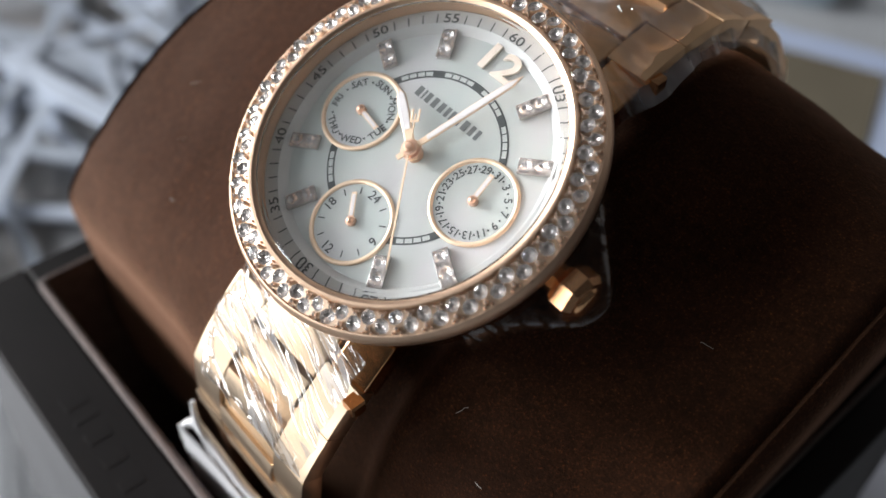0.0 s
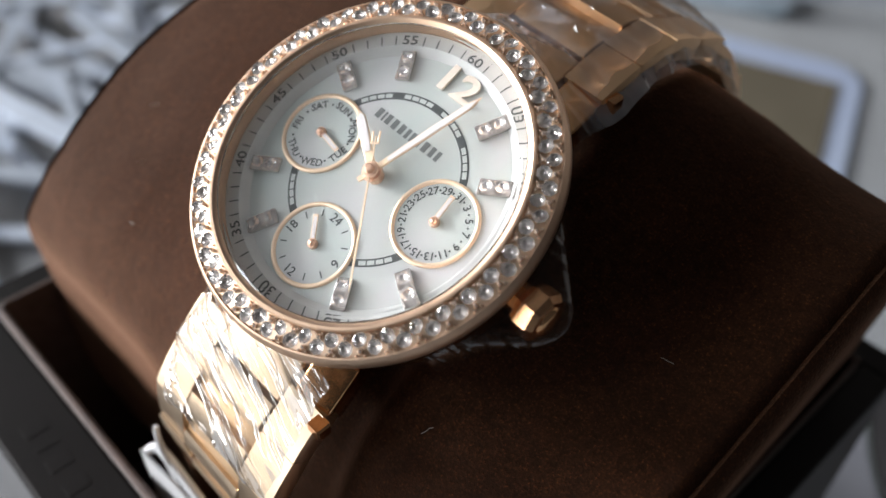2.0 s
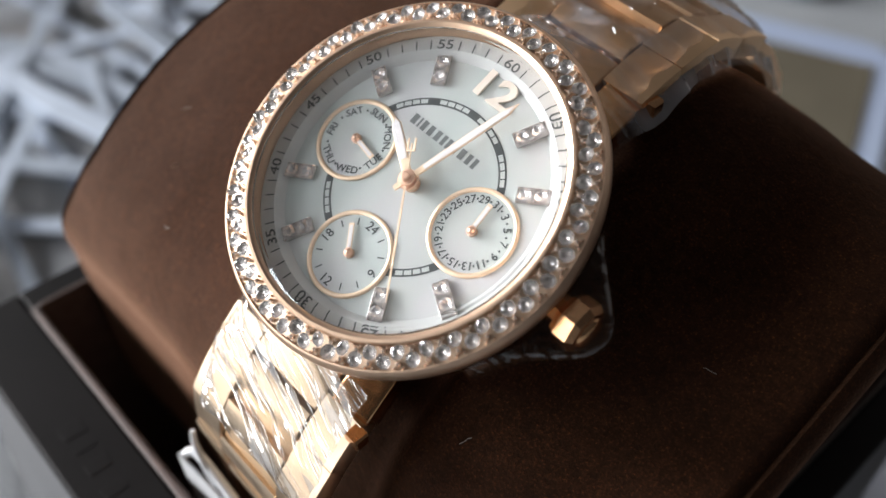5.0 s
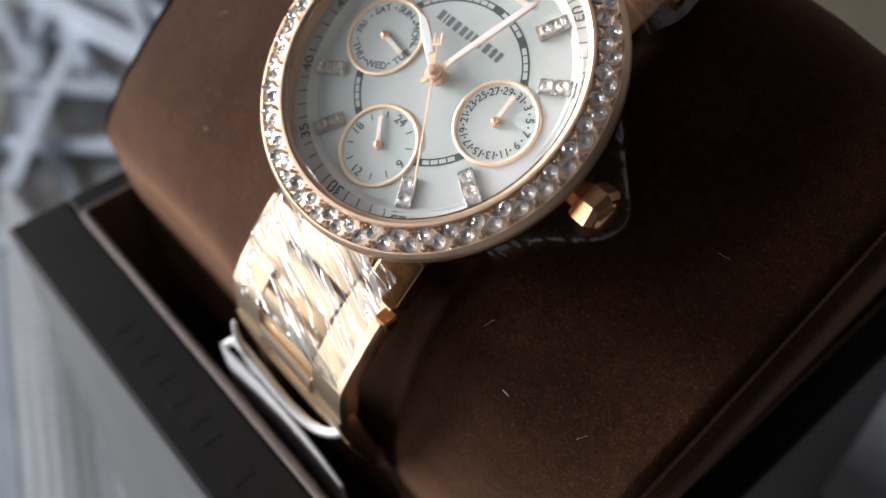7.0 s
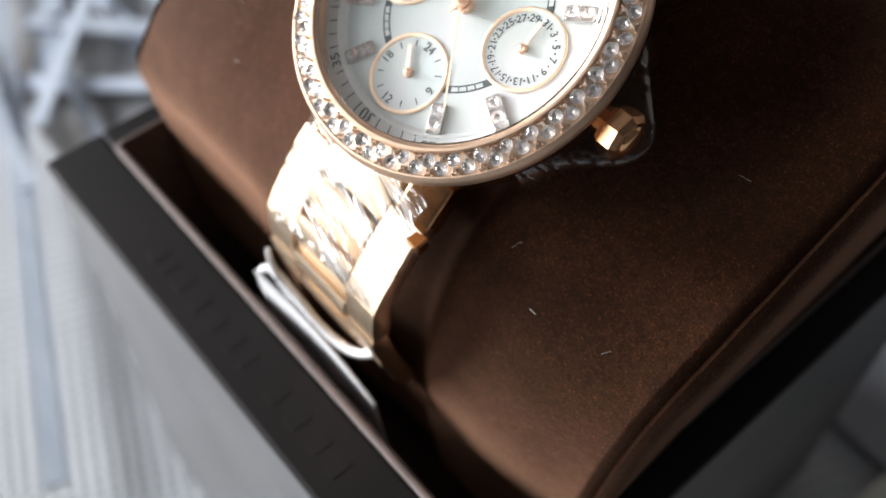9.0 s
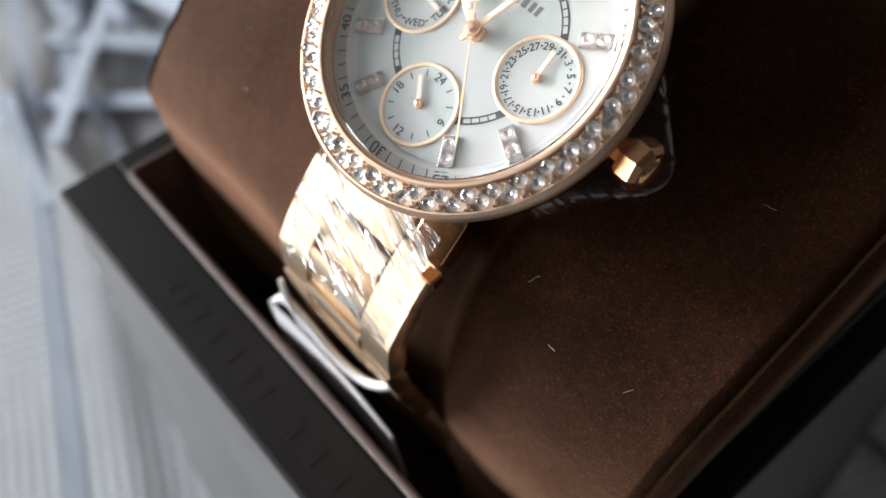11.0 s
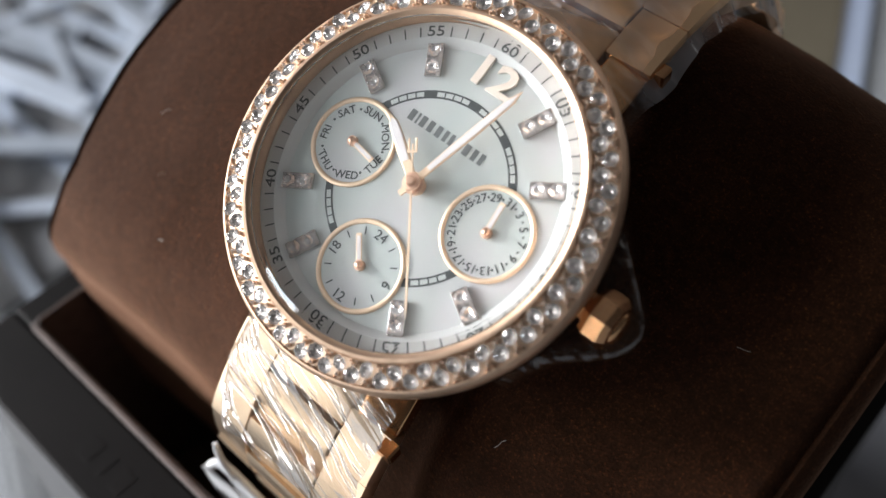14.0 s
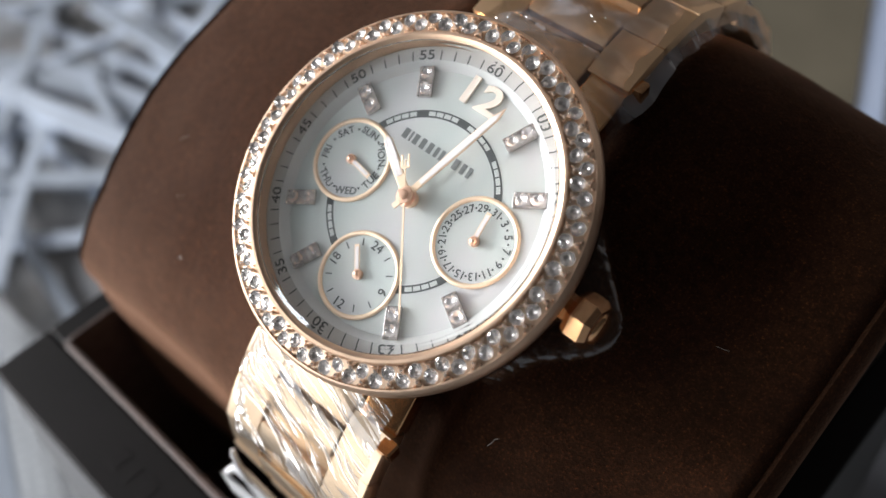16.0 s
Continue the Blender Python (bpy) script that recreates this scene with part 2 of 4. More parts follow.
    # unseen room shell: dark tones hold bounce down, the pale north wall feeds reflections
    m = Mat("dark_unseen_wall", (0.2, 0.18, 0.16), 0.8)
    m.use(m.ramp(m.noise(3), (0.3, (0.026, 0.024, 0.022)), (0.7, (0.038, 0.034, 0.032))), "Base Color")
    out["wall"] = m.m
    m = Mat("pale_unseen_wall", (0.3, 0.28, 0.26), 0.8)
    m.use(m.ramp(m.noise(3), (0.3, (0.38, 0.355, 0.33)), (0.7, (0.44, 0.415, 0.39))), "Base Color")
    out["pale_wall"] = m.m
    m = Mat("dim_unseen_ceiling", (0.3, 0.29, 0.28), 0.85)
    m.use(m.ramp(m.noise(3), (0.3, (0.1, 0.096, 0.094)), (0.7, (0.13, 0.125, 0.12))), "Base Color")
    out["ceiling"] = m.m
    m = Mat("floor_stone", (0.2, 0.18, 0.16), 0.6)
    m.use(m.ramp(m.noise(4), (0.3, (0.06, 0.055, 0.05)), (0.7, (0.09, 0.08, 0.075))), "Base Color")
    out["floor"] = m.m
    out["lint"] = Mat("grey_lint", (0.4, 0.38, 0.35), 0.8).m
    out["white_tag"] = Mat("white_tag", (0.75, 0.76, 0.78), 0.4).m
    return out


MAT = make_materials()

# ---------------------------------------------------------------- building helpers
MM = 0.001


def mesh_from(name, bm, material, smooth=None):
    me = bpy.data.meshes.new(name)
    bm.to_mesh(me)
    bm.free()
    if material:
        me.materials.append(material)
    if smooth is not None:
        me.polygons.foreach_set("use_smooth", [True] * len(me.polygons))
        me.set_sharp_from_angle(angle=radians(smooth))
    return me


def part(name, bm, material, parent=None, label="", smooth=None, at=None):
    ob = new(name, bm if isinstance(bm, bpy.types.Mesh) else mesh_from(name, bm, material, smooth))
    ob.parent = parent
    if at is not None:
        ob.matrix_basis = at
    return tagged(ob, label)


def holder(name, m=None):
    ob = new(name)
    ob.empty_display_size = 0.005
    if m is not None:
        ob.matrix_basis = m
    return ob


def lathe(profile, n=96, closed=True, scale=MM, start=0.0, sweep=360.0):
    """A ring or disc turned round z from (radius, height) pairs."""
    bm = bmesh.new()
    full = sweep >= 359.9
    steps = n if full else n + 1
    rows = []
    for i in range(steps):
        a = radians(start + sweep * i / n)
        rows.append([bm.verts.new((r * math.sin(a) * scale, r * math.cos(a) * scale, z * scale)) for r, z in profile])
    k = len(profile)
    for i in range(n):
        one, two = rows[i], rows[(i + 1) % steps]
        for j in range(k if closed else k - 1):
            bm.faces.new((one[j], one[(j + 1) % k], two[(j + 1) % k], two[j]))
    if not full and closed:
        bm.faces.new(rows[0][::-1]), bm.faces.new(rows[-1])
    bmesh.ops.remove_doubles(bm, verts=bm.verts, dist=1e-7)
    bmesh.ops.recalc_face_normals(bm, faces=bm.faces)
    return bm


def disc(radius, z, thick, n=96):
    return lathe([(0, z), (radius, z), (radius, z - thick), (0, z - thick)], n, closed=False)


def block(sx, sy, sz, bevel=0.0, segments=2, bm=None, m=None):
    """A box of these sizes round the origin with rounded edges, in metres."""
    own = bmesh.new()
    bmesh.ops.create_cube(own, size=1.0, matrix=Matrix.Diagonal((sx, sy, sz, 1)))
    if bevel:
        bmesh.ops.bevel(own, geom=own.edges[:], offset=bevel, segments=segments, profile=0.5, affect="EDGES")
    if m is not None:
        own.transform(m)
    if bm is None:
        return own
    return add_to(bm, own)


def add_to(bm, other):
    me = bpy.data.meshes.new("tmp")
    other.to_mesh(me)
    other.free()
    bm.from_mesh(me)
    bpy.data.meshes.remove(me)
    return bm


def tube(points, radius, sides=8, flat=1.0, phase=0.0):
    """A tube along points; radius may be a list. flat squeezes it along its own up, phase turns its corners."""
    bm = bmesh.new()
    pts = [Vector(p) for p in points]
    rad = radius if isinstance(radius, (list, tuple)) else [radius] * len(pts)
    rows, up = [], None
    for i, p in enumerate(pts):
        d = (pts[min(i + 1, len(pts) - 1)] - pts[max(i - 1, 0)]).normalized()
        if up is None:
            up = d.orthogonal().normalized() if abs(d.z) > 0.9 else Vector((0, 0, 1))
        side = d.cross(up).normalized()
        up = side.cross(d).normalized()
        rows.append([bm.verts.new(p + rad[i] * (math.cos(2 * math.pi * k / sides + phase) * side + flat * math.sin(2 * math.pi * k / sides + phase) * up)) for k in range(sides)])
    for one, two in zip(rows, rows[1:]):
        for k in range(sides):
            bm.faces.new((one[k], one[(k + 1) % sides], two[(k + 1) % sides], two[k]))
    bm.faces.new(rows[0][::-1]), bm.faces.new(rows[-1])
    bmesh.ops.recalc_face_normals(bm, faces=bm.faces)
    return bm


def text_mesh(words, height, thick=0.02, bold=0.0):
    """Letters as a mesh, centred on the origin, in mm of height."""
    cu = bpy.data.curves.new("words", "FONT")
    cu.body, cu.size = words, height * 1.38 * MM
    cu.align_x, cu.align_y = "CENTER", "CENTER"
    cu.extrude, cu.offset, cu.resolution_u = thick * MM, bold * MM, 3
    ob = bpy.data.objects.new("words", cu)
    scene.collection.objects.link(ob)
    me = bpy.data.meshes.new_from_object(ob.evaluated_get(bpy.context.evaluated_depsgraph_get()))
    bpy.data.objects.remove(ob)
    bpy.data.curves.remove(cu)
    ys = [v.co.y for v in me.vertices]
    xs = [v.co.x for v in me.vertices]
    me.transform(Matrix.Translation((-(max(xs) + min(xs)) / 2, -(max(ys) + min(ys)) / 2, 0)))
    return me


def around(r, degrees, z, turn=None, centre=(0, 0)):
    """A pose at an angle clockwise from twelve, its own y pointing outwards (turn 180: inwards)."""
    a = radians(degrees)
    m = pose((centre[0] + r * math.sin(a)) * MM, (centre[1] + r * math.cos(a)) * MM, z * MM)
    return m @ pose(0, 0, 0, 0, 0, -degrees + (turn or 0))


# ---------------------------------------------------------------- the place: room, table
def room():
    # plain unseen walls, added to close the place and steer bounce; lamps stand in window openings in the west and
    # south walls
    def wall(name, sx, sy, sz, x, y, z, mat, label, cat):
        ob = part(name, block(sx, sy, sz), MAT[mat], None, label, at=pose(x, y, z))
        return tagged(ob, category=cat, kind="structure")

    wall("floor", 3.6, 4.2, 0.1, 0.0, 0.0, -0.8, "floor", "grey stone floor below the table", "floor")
    wall("ceiling", 3.6, 4.2, 0.1, 0.0, 0.0, 1.85, "ceiling", "plain added ceiling, out of view", "ceiling")
    wall("wall_east", 0.1, 4.2, 2.55, 1.85, 0.0, 0.525, "wall", "plain added wall, out of view", "wall")
    wall("wall_north", 3.6, 0.1, 2.55, 0.0, 2.05, 0.525, "pale_wall", "plain added wall, out of view", "wall")
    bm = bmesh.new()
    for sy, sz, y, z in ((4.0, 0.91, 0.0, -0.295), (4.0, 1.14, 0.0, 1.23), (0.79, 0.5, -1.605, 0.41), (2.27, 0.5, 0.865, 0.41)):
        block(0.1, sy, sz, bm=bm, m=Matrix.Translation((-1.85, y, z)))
    tagged(part("wall_west", bm, MAT["wall"], None, "plain added wall, out of view, with a window opening"), category="wall", kind="structure")
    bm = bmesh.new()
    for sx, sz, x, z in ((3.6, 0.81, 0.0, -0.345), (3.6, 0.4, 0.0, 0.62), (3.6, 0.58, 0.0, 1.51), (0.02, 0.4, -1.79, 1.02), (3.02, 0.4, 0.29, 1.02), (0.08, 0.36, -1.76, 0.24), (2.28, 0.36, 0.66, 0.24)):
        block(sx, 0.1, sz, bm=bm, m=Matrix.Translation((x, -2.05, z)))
    tagged(part("wall_south", bm, MAT["wall"], None, "plain added wall, out of view, with openings for two lamps"), category="wall", kind="structure")


def table():
    top = part("table_top", block(1.4, 2.1, 0.03, 0.003), MAT["cloth"], None, "table covered with a white woven cloth", at=pose(-0.1, -0.3, -0.015))
    tagged(top, category="table")
    bm = block(0.045, 0.045, 0.72, 0.003)
    me = mesh_from("leg", bm, MAT["floor"])
    for x in (-0.64, 0.64):
        for y in (-0.98, 0.98):
            part("leg", me, None, top, at=pose(x, y, -0.375))


# ---------------------------------------------------------------- gift box and pillow
BX, BY, BZ = 5.005, 5.1125, 10.012      # half width, half depth and height of the box, cm


CORNER = Matrix.Translation((-BX / 100, -BY / 100, 0.0))
BOX = CORNER @ pose(0, 0, 0, 0, 0, -2.2) @ CORNER.inverted()      # the box stands turned a little about its front corner


def b2w(x, y, z):
    """Box centimetres, from the rim's front corner, to world metres."""
    return BOX @ Vector(((x - BX) / 100, (y - BY) / 100, (z + BZ) / 100))


def b2box(x, y, z):
    """Box centimetres to the box's own metres."""
    return Vector(((x - BX) / 100, (y - BY) / 100, (z + BZ) / 100))


FRONT, SIDE, BACK = 0.97, 0.47, 0.5   # widths of the rim


def gift_box():
    thing = holder("gift_box", BOX)
    W, D, H = 2 * BX / 100, 2 * BY / 100, BZ / 100
    x0, x1 = -W / 2, W / 2
    y0, y1 = -D / 2, D / 2
    f, s, b = FRONT / 100, SIDE / 100, BACK / 100
    rim = 0.0026
    for k, (name, mat, z0, z1) in enumerate((("wall", "wrap", 0.0022, H - rim - 0.0001), ("rim", "board", H - rim, H))):
        hz, mz, g = z1 - z0, (z0 + z1) / 2, 0.0002 * (1 - k)
        label = "black-brown rim board" if k else ""
        front = block(W - 2 * g, f - g, hz, 0.0005, m=Matrix.Translation((0, y0 + f / 2, mz)))
        for v in front.verts:
            v.co.y -= 0.07 * (H - rim - v.co.z) * (1 - k)      # the front wall leans out towards its foot
        part(name, front, MAT[mat], thing, label)
        part(name, block(W - 2 * g, b - g, hz, 0.0005, m=Matrix.Translation((0, y1 - b / 2, mz))), MAT[mat], thing, label)
        for x in (x0 + s / 2, x1 - s / 2):
            part(name, block(s - g, D - f - b - 0.0002, hz, 0.0004, m=Matrix.Translation((x, (f - b) / 2, mz))), MAT[mat], thing, label)
    # the maker's name stamped into the rim, as plain bars
    x = 2.55
    for w in (0.42, 0.12, 0.34, 0.34, 0.34, 0.3, 0.22, None, 0.34, 0.38, 0.34, 0.28):
        if w is None:
            x += 0.3
            continue
        bar = block(0.01 * w * 0.62, 0.0032, 0.0003, 0.0001, 1, m=Matrix.Translation(b2box(x + w / 2, 0.46, -0.0115)))
        part("stamped_bar", bar, MAT["board"], thing)
        x += w + 0.1
    part("base", block(W - 0.002, D - 0.002, 0.0022, 0.0004, m=Matrix.Translation((0, 0, 0.0011))), MAT["board"], thing)
    # brown suede lip standing a little proud of the rim, all round the opening
    lip, up = 0.0011, 0.001
    ix0, ix1, iy0, iy1 = x0 + s, x1 - s, y0 + f, y1 - b
    for n, (sx, sy, x, y) in enumerate(((ix1 - ix0, lip, (ix0 + ix1) / 2, iy0 + lip / 2), (ix1 - ix0, lip, (ix0 + ix1) / 2, iy1 - lip / 2),
                           (lip * 0.7, iy1 - iy0 - 2 * lip, ix0 + lip * 0.35, (iy0 + iy1) / 2), (lip * 0.7, iy1 - iy0 - 2 * lip, ix1 - lip * 0.35, (iy0 + iy1) / 2))):
        part("lip", block(sx - 0.0002, sy, 0.07, 0.0005, m=Matrix.Translation((x, y, H - 0.035 + up))), MAT["liner"], thing, "brown suede lining board")
    part("tray", block(ix1 - ix0 - 0.006, iy1 - iy0 - 0.004, 0.002, m=Matrix.Translation((0, (iy0 + iy1) / 2, H - 0.05))), MAT["liner"], thing)
    return tagged(thing, "open dark brown gift box with a suede-lined rim", "box")


WATCH_X = 6.0
# half section of the pillow in (y, z) cm: steep front, long slope under the watch, round back
SECTION = ((1.6, -2.2), (1.48, -1.0), (1.46, 0.2), (1.58, 1.2), (1.84, 2.0), (2.3, 2.72), (3.2, 3.42), (4.2, 3.98), (5.2, 4.48), (6.0, 4.77), (6.6, 4.86), (7.2, 4.77), (7.8, 4.4), (8.4, 3.8), (8.9, 3.0), (9.25, 2.0), (9.4, 0.9), (9.45, -0.4), (9.45, -1.4), (9.4, -2.2))


def smooth_line(points, steps):
    """Points along a smooth curve through the given ones."""
    out = []
    for i in range(len(points) - 1):
        p = [Vector(points[max(0, min(len(points) - 1, k))]) for k in (i - 1, i, i + 1, i + 2)]
        for n in range(steps):
            t = n / steps
            out.append(0.5 * (2 * p[1] + (p[2] - p[0]) * t + (2 * p[0] - 5 * p[1] + 4 * p[2] - p[3]) * t * t + (3 * p[1] - p[0] - 3 * p[2] + p[3]) * t ** 3))
    return out + [Vector(points[-1])]


def smoothstep(a, b, v):
    t = max(0.0, min(1.0, (v - a) / (b - a)))
    return t * t * (3 - 2 * t)


def watch_pillow():
    """A firm suede pillow: rolled seams at both ends and a groove pressed by the bracelet."""
    bm = bmesh.new()
    line = smooth_line(SECTION, 7)
    normals = []
    for i in range(len(line)):
        d = (line[min(i + 1, len(line) - 1)] - line[max(i - 1, 0)]).normalized()
        normals.append(Vector((-d.y, d.x)))
    ends = [0, 0.02, 0.05, 0.09, 0.14, 0.19, 0.24, 0.29, 0.33, 0.37, 0.41, 0.45, 0.5, 0.56, 0.64, 0.75, 0.9, 1.1]
    n_mid = 76
    grid = []
    for i in range(2 * len(ends) + n_mid):
        row = []
        for p, nrm in zip(line, normals):
            z = max(p.y, 0.0)
            left = 0.02 + 0.36 * min(z, 2.7) + 0.6 * smoothstep(3.2, 6.6, p.x) + 0.5 * (1 - smoothstep(0.1, 0.55, p.y))
            right = 9.78 + 0.1 * max(0.0, p.y) - 0.42 * (1 - smoothstep(-0.2, 0.32, p.y))
            if i < len(ends):
                e = ends[i]
                x = left + e
            elif i >= len(ends) + n_mid:
                e = ends[2 * len(ends) + n_mid - 1 - i]
                x = right - e
            else:
                e = 2.0
                x = left + 1.1 + (right - left - 2.2) * (i - len(ends) + 1) / (n_mid + 1)
            near_left = i < len(ends)
            roll = 0.24 if near_left else 0.34
            shrink = roll * (1 - math.sqrt(max(0.0, 1 - max(0.0, 1 - e / roll) ** 2)))
            shrink += 0.15 * math.exp(-(((e - 0.17) / 0.035) ** 2)) if near_left else 0.1 * math.exp(-(((e - 0.2) / 0.04) ** 2))
            front = 1 - smoothstep(3.5, 6.0, p.x) * 0.75
            off = x - WATCH_X + 0.1
            groove = 0.26 * front * (1 - smoothstep(1.0, 1.35, -off)) if off < 0 else front * (0.2 * (1 - smoothstep(1.0, 1.35, off)) + 0.12 * (1 - smoothstep(1.0, 2.6, off)))
            fall = 0.57 * smoothstep(6.3, 9.7, x) * smoothstep(1.5, 4.4, p.y)      # the crest sinks towards one end
            bulge = 0.05 * noise.noise(Vector((x * 0.55, p.x * 0.55, p.y * 0.55))) + 0.012 * noise.noise(Vector((x * 2.3, p.x * 2.3, p.y * 2.3)))
            q = p + nrm * (bulge - shrink - groove)
            back = (0.34 * (1 - smoothstep(3.2, 5.0, x))) * (1 - smoothstep(0.4, 1.7, p.y)) * (1 if p.x < 5 else 0)
            back += 0.36 * smoothstep(7.2, 10.0, x) * (1 - smoothstep(2.2, 4.0, p.y)) * (1 if p.x < 5 else 0)
            row.append(bm.verts.new(b2box(x - 0.06, q.x + 0.06 + back, q.y - 0.13 - fall)))
        grid.append(row)
    for one, two in zip(grid, grid[1:]):
        for j in range(len(line) - 1):
            bm.faces.new((one[j], one[j + 1], two[j + 1], two[j]))
    for row in (grid[0], grid[-1]):
        bm.faces.new(row)
    bmesh.ops.recalc_face_normals(bm, faces=bm.faces)
    ob = part("watch_pillow", bm, MAT["suede"], None, "plump brown suede pillow filling the open gift box", smooth=60)
    tagged(ob, category="pillow")
    # pale lint caught on the nap
    rnd = random.Random(5)
    for x, y, z, a in ((7.76, 2.5, 2.95, 20), (9.2, 2.3, 2.75, 80), (9.1, 4.35, 3.62, 10), (8.3, 2.2, 2.6, 50), (2.6, 2.7, 3.1, 30), (2.2, 3.2, 3.5, 70), (3.0, 2.2, 2.65, 0)):
        base = b2box(x - 0.06, y + 0.06, z - 0.13)
        pts = [base + Vector((k * 0.0003 * math.cos(a) + rnd.uniform(-1, 1) * 1e-4, k * 0.0003 * math.sin(a), 0.0002 * k * 0.6 + rnd.uniform(0, 1) * 1e-4)) for k in range(-2, 3)]
        lint = part("lint", tube(pts, 0.000035, 4), MAT["lint"], ob)
        lint.matrix_parent_inverse = ob.matrix_basis.inverted()
    return ob


# ---------------------------------------------------------------- the watch
TURN = Matrix(((0.99710, 0.05997, 0.04675), (-0.02852, 0.86488, -0.50117), (-0.07049, 0.49839, 0.86408))).to_4x4()
DIAL = Matrix.Translation((0.01000, -0.01612, 0.14407)) @ TURN


def brilliant(r, h, deep=1.0, n=8):
    """A small cut stone: table, star and kite facets over a pointed pavilion."""
    bm = bmesh.new()
    rings = [[bm.verts.new((k * r * math.cos(2 * math.pi * (i + o) / n), k * r * math.sin(2 * math.pi * (i + o) / n), z)) for i in range(n)]
             for k, o, z in ((0.4, 0.0, h), (0.74, 0.5, 0.78 * h), (1.0, 0.0, 0.2 * h), (0.98, 0.0, 0.05 * h), (0.5, 0.5, -0.75 * h * deep))]
    tip = bm.verts.new((0, 0, -1.3 * h * deep))
    bm.faces.new(rings[0])
    for a, b, o in ((0, 1, 0), (1, 2, 1)):
        for i in range(n):
            p, q = rings[a], rings[b]
            if o == 0:
                bm.faces.new((p[i], q[i], p[(i + 1) % n])), bm.faces.new((q[i], q[(i + 1) % n], p[(i + 1) % n]))
            else:
                bm.faces.new((p[i], q[i], q[(i + 1) % n])), bm.faces.new((p[i], q[(i + 1) % n], p[(i + 1) % n]))
    back = []
    for i in range(n):
        j = (i + 1) % n
        bm.faces.new((rings[2][i], rings[3][i], rings[3][j], rings[2][j]))
        back.append(bm.faces.new((rings[3][i], rings[4][i], rings[3][j])))
        back.append(bm.faces.new((rings[4][i], rings[4][j], rings[3][j])))
        back.append(bm.faces.new((rings[4][i], tip, rings[4][j])))
    for face in back:
        face.material_index = 1
    bmesh.ops.recalc_face_normals(bm, faces=bm.faces)
    return bm


def stone_mesh(r, h, foil="foil", deep=1.0):
    me = mesh_from("stone", brilliant(r * MM, h * MM, deep), MAT["crystal"])
    me.materials.append(MAT[foil])
    return me


def bead(bm, x, y, z, r):
    own = bmesh.new()
    bmesh.ops.create_icosphere(own, subdivisions=1, radius=r * MM, matrix=Matrix.Translation((x * MM, y * MM, (z - 0.35) * MM)) @ Matrix.Diagonal((1, 1, 2.4, 1)))
    add_to(bm, own)


def bezel_height(r):
    """Height in mm of the stone bed at radius r mm."""
    return 2.5 + (18.75 - r) * 0.24


def watch_case(watch):
    part("case", lathe([(0, -7.0), (14.5, -7.0), (16.8, -6.2), (17.9, -4.6), (18.35, -1.6), (18.75, 0.2), (18.9, 0.62), (15.9, 0.62), (15.9, -0.9), (0, -0.9)], 128, closed=False), MAT["gold"], watch, "rose gold case side", smooth=30)
    bezel = part("bezel", lathe([(18.6, 0.66), (19.25, 0.8), (19.45, 1.25), (19.45, 1.75), (19.3, 2.35), (19.05, 2.72), (18.88, 2.74), (18.78, 2.4), (16.72, 2.9), (16.68, 3.28), (16.52, 3.42), (16.25, 3.42), (15.98, 3.26), (15.76, 3.0), (15.76, 2.6), (15.92, 2.45), (15.92, 0.66)], 160), MAT["rose_rim"], watch, "rose gold bezel paved with two rows of stones", smooth=25)
    part("stone_bed", lathe([(18.82, 2.3), (18.76, 2.5), (16.74, 2.98), (16.7, 2.8)], 128), MAT["bezel"], bezel, "champagne gold bed under the stones", smooth=30)
    stone = stone_mesh(0.77, 0.32, "foil", 0.7)
    grit = bmesh.new()
    count = 41
    rnd = random.Random(4)
    for r, off in ((18.1, 0.0), (17.38, 0.5)):
        for i in range(count):
            a = 360 * (i + off) / count
            tilt = pose(0, 0, 0, rnd.uniform(-16, 16) - 10, rnd.uniform(-16, 16), 0)
            gem = part("stone", stone, None, bezel, at=around(r, a, bezel_height(r) + 0.3) @ tilt @ pose(0, 0, 0, 0, 0, rnd.uniform(0, 90)))
            gem.visible_shadow = False
    # beads that hold the stones: pairs along both edges and single ones in the zigzag
    for i in range(count):
        for r, o, size in ((18.68, 0.36, 0.17), (18.68, 0.64, 0.17), (18.35, 0.5, 0.3), (16.9, -0.14, 0.17), (16.9, 0.14, 0.17), (17.2, 0.0, 0.3), (17.75, 0.25, 0.13), (17.75, 0.75, 0.13)):
            a = radians(360 * (i + o) / count)
            bead(grit, r * math.sin(a), r * math.cos(a), bezel_height(r) + 0.42, size)
    part("prong_grain", grit, MAT["prong"], bezel, "tiny rose gold prongs", smooth=60)
    glass = part("crystal_glass", lathe([(0, 3.5), (8, 3.49), (13, 3.47), (15.2, 3.45), (15.25, 3.442), (15.7, 3.32), (15.73, 3.15), (15.73, 2.6), (0, 2.6)], 160, closed=False), MAT["glass"], watch, "clear glass over the dial", smooth=8)
    glass.visible_shadow = False


def small_text(words, height, mat, parent, m, name="lettering", label="", bold=0.0, thick=0.02):
    me = text_mesh(words, height, thick, bold)
    me.materials.append(MAT[mat])
    return part(name, me, None, parent, label, at=m)


CHAPTER_SLOPE = 5


def on_chapter(r, degrees, lift=0.0):
    """A pose on the sloping minute ring, its own y climbing outwards."""
    return around(r, degrees, 0.8 + (r - 14.0) * math.tan(radians(CHAPTER_SLOPE)) + lift) @ pose(0, 0, 0, CHAPTER_SLOPE, 0, 0)


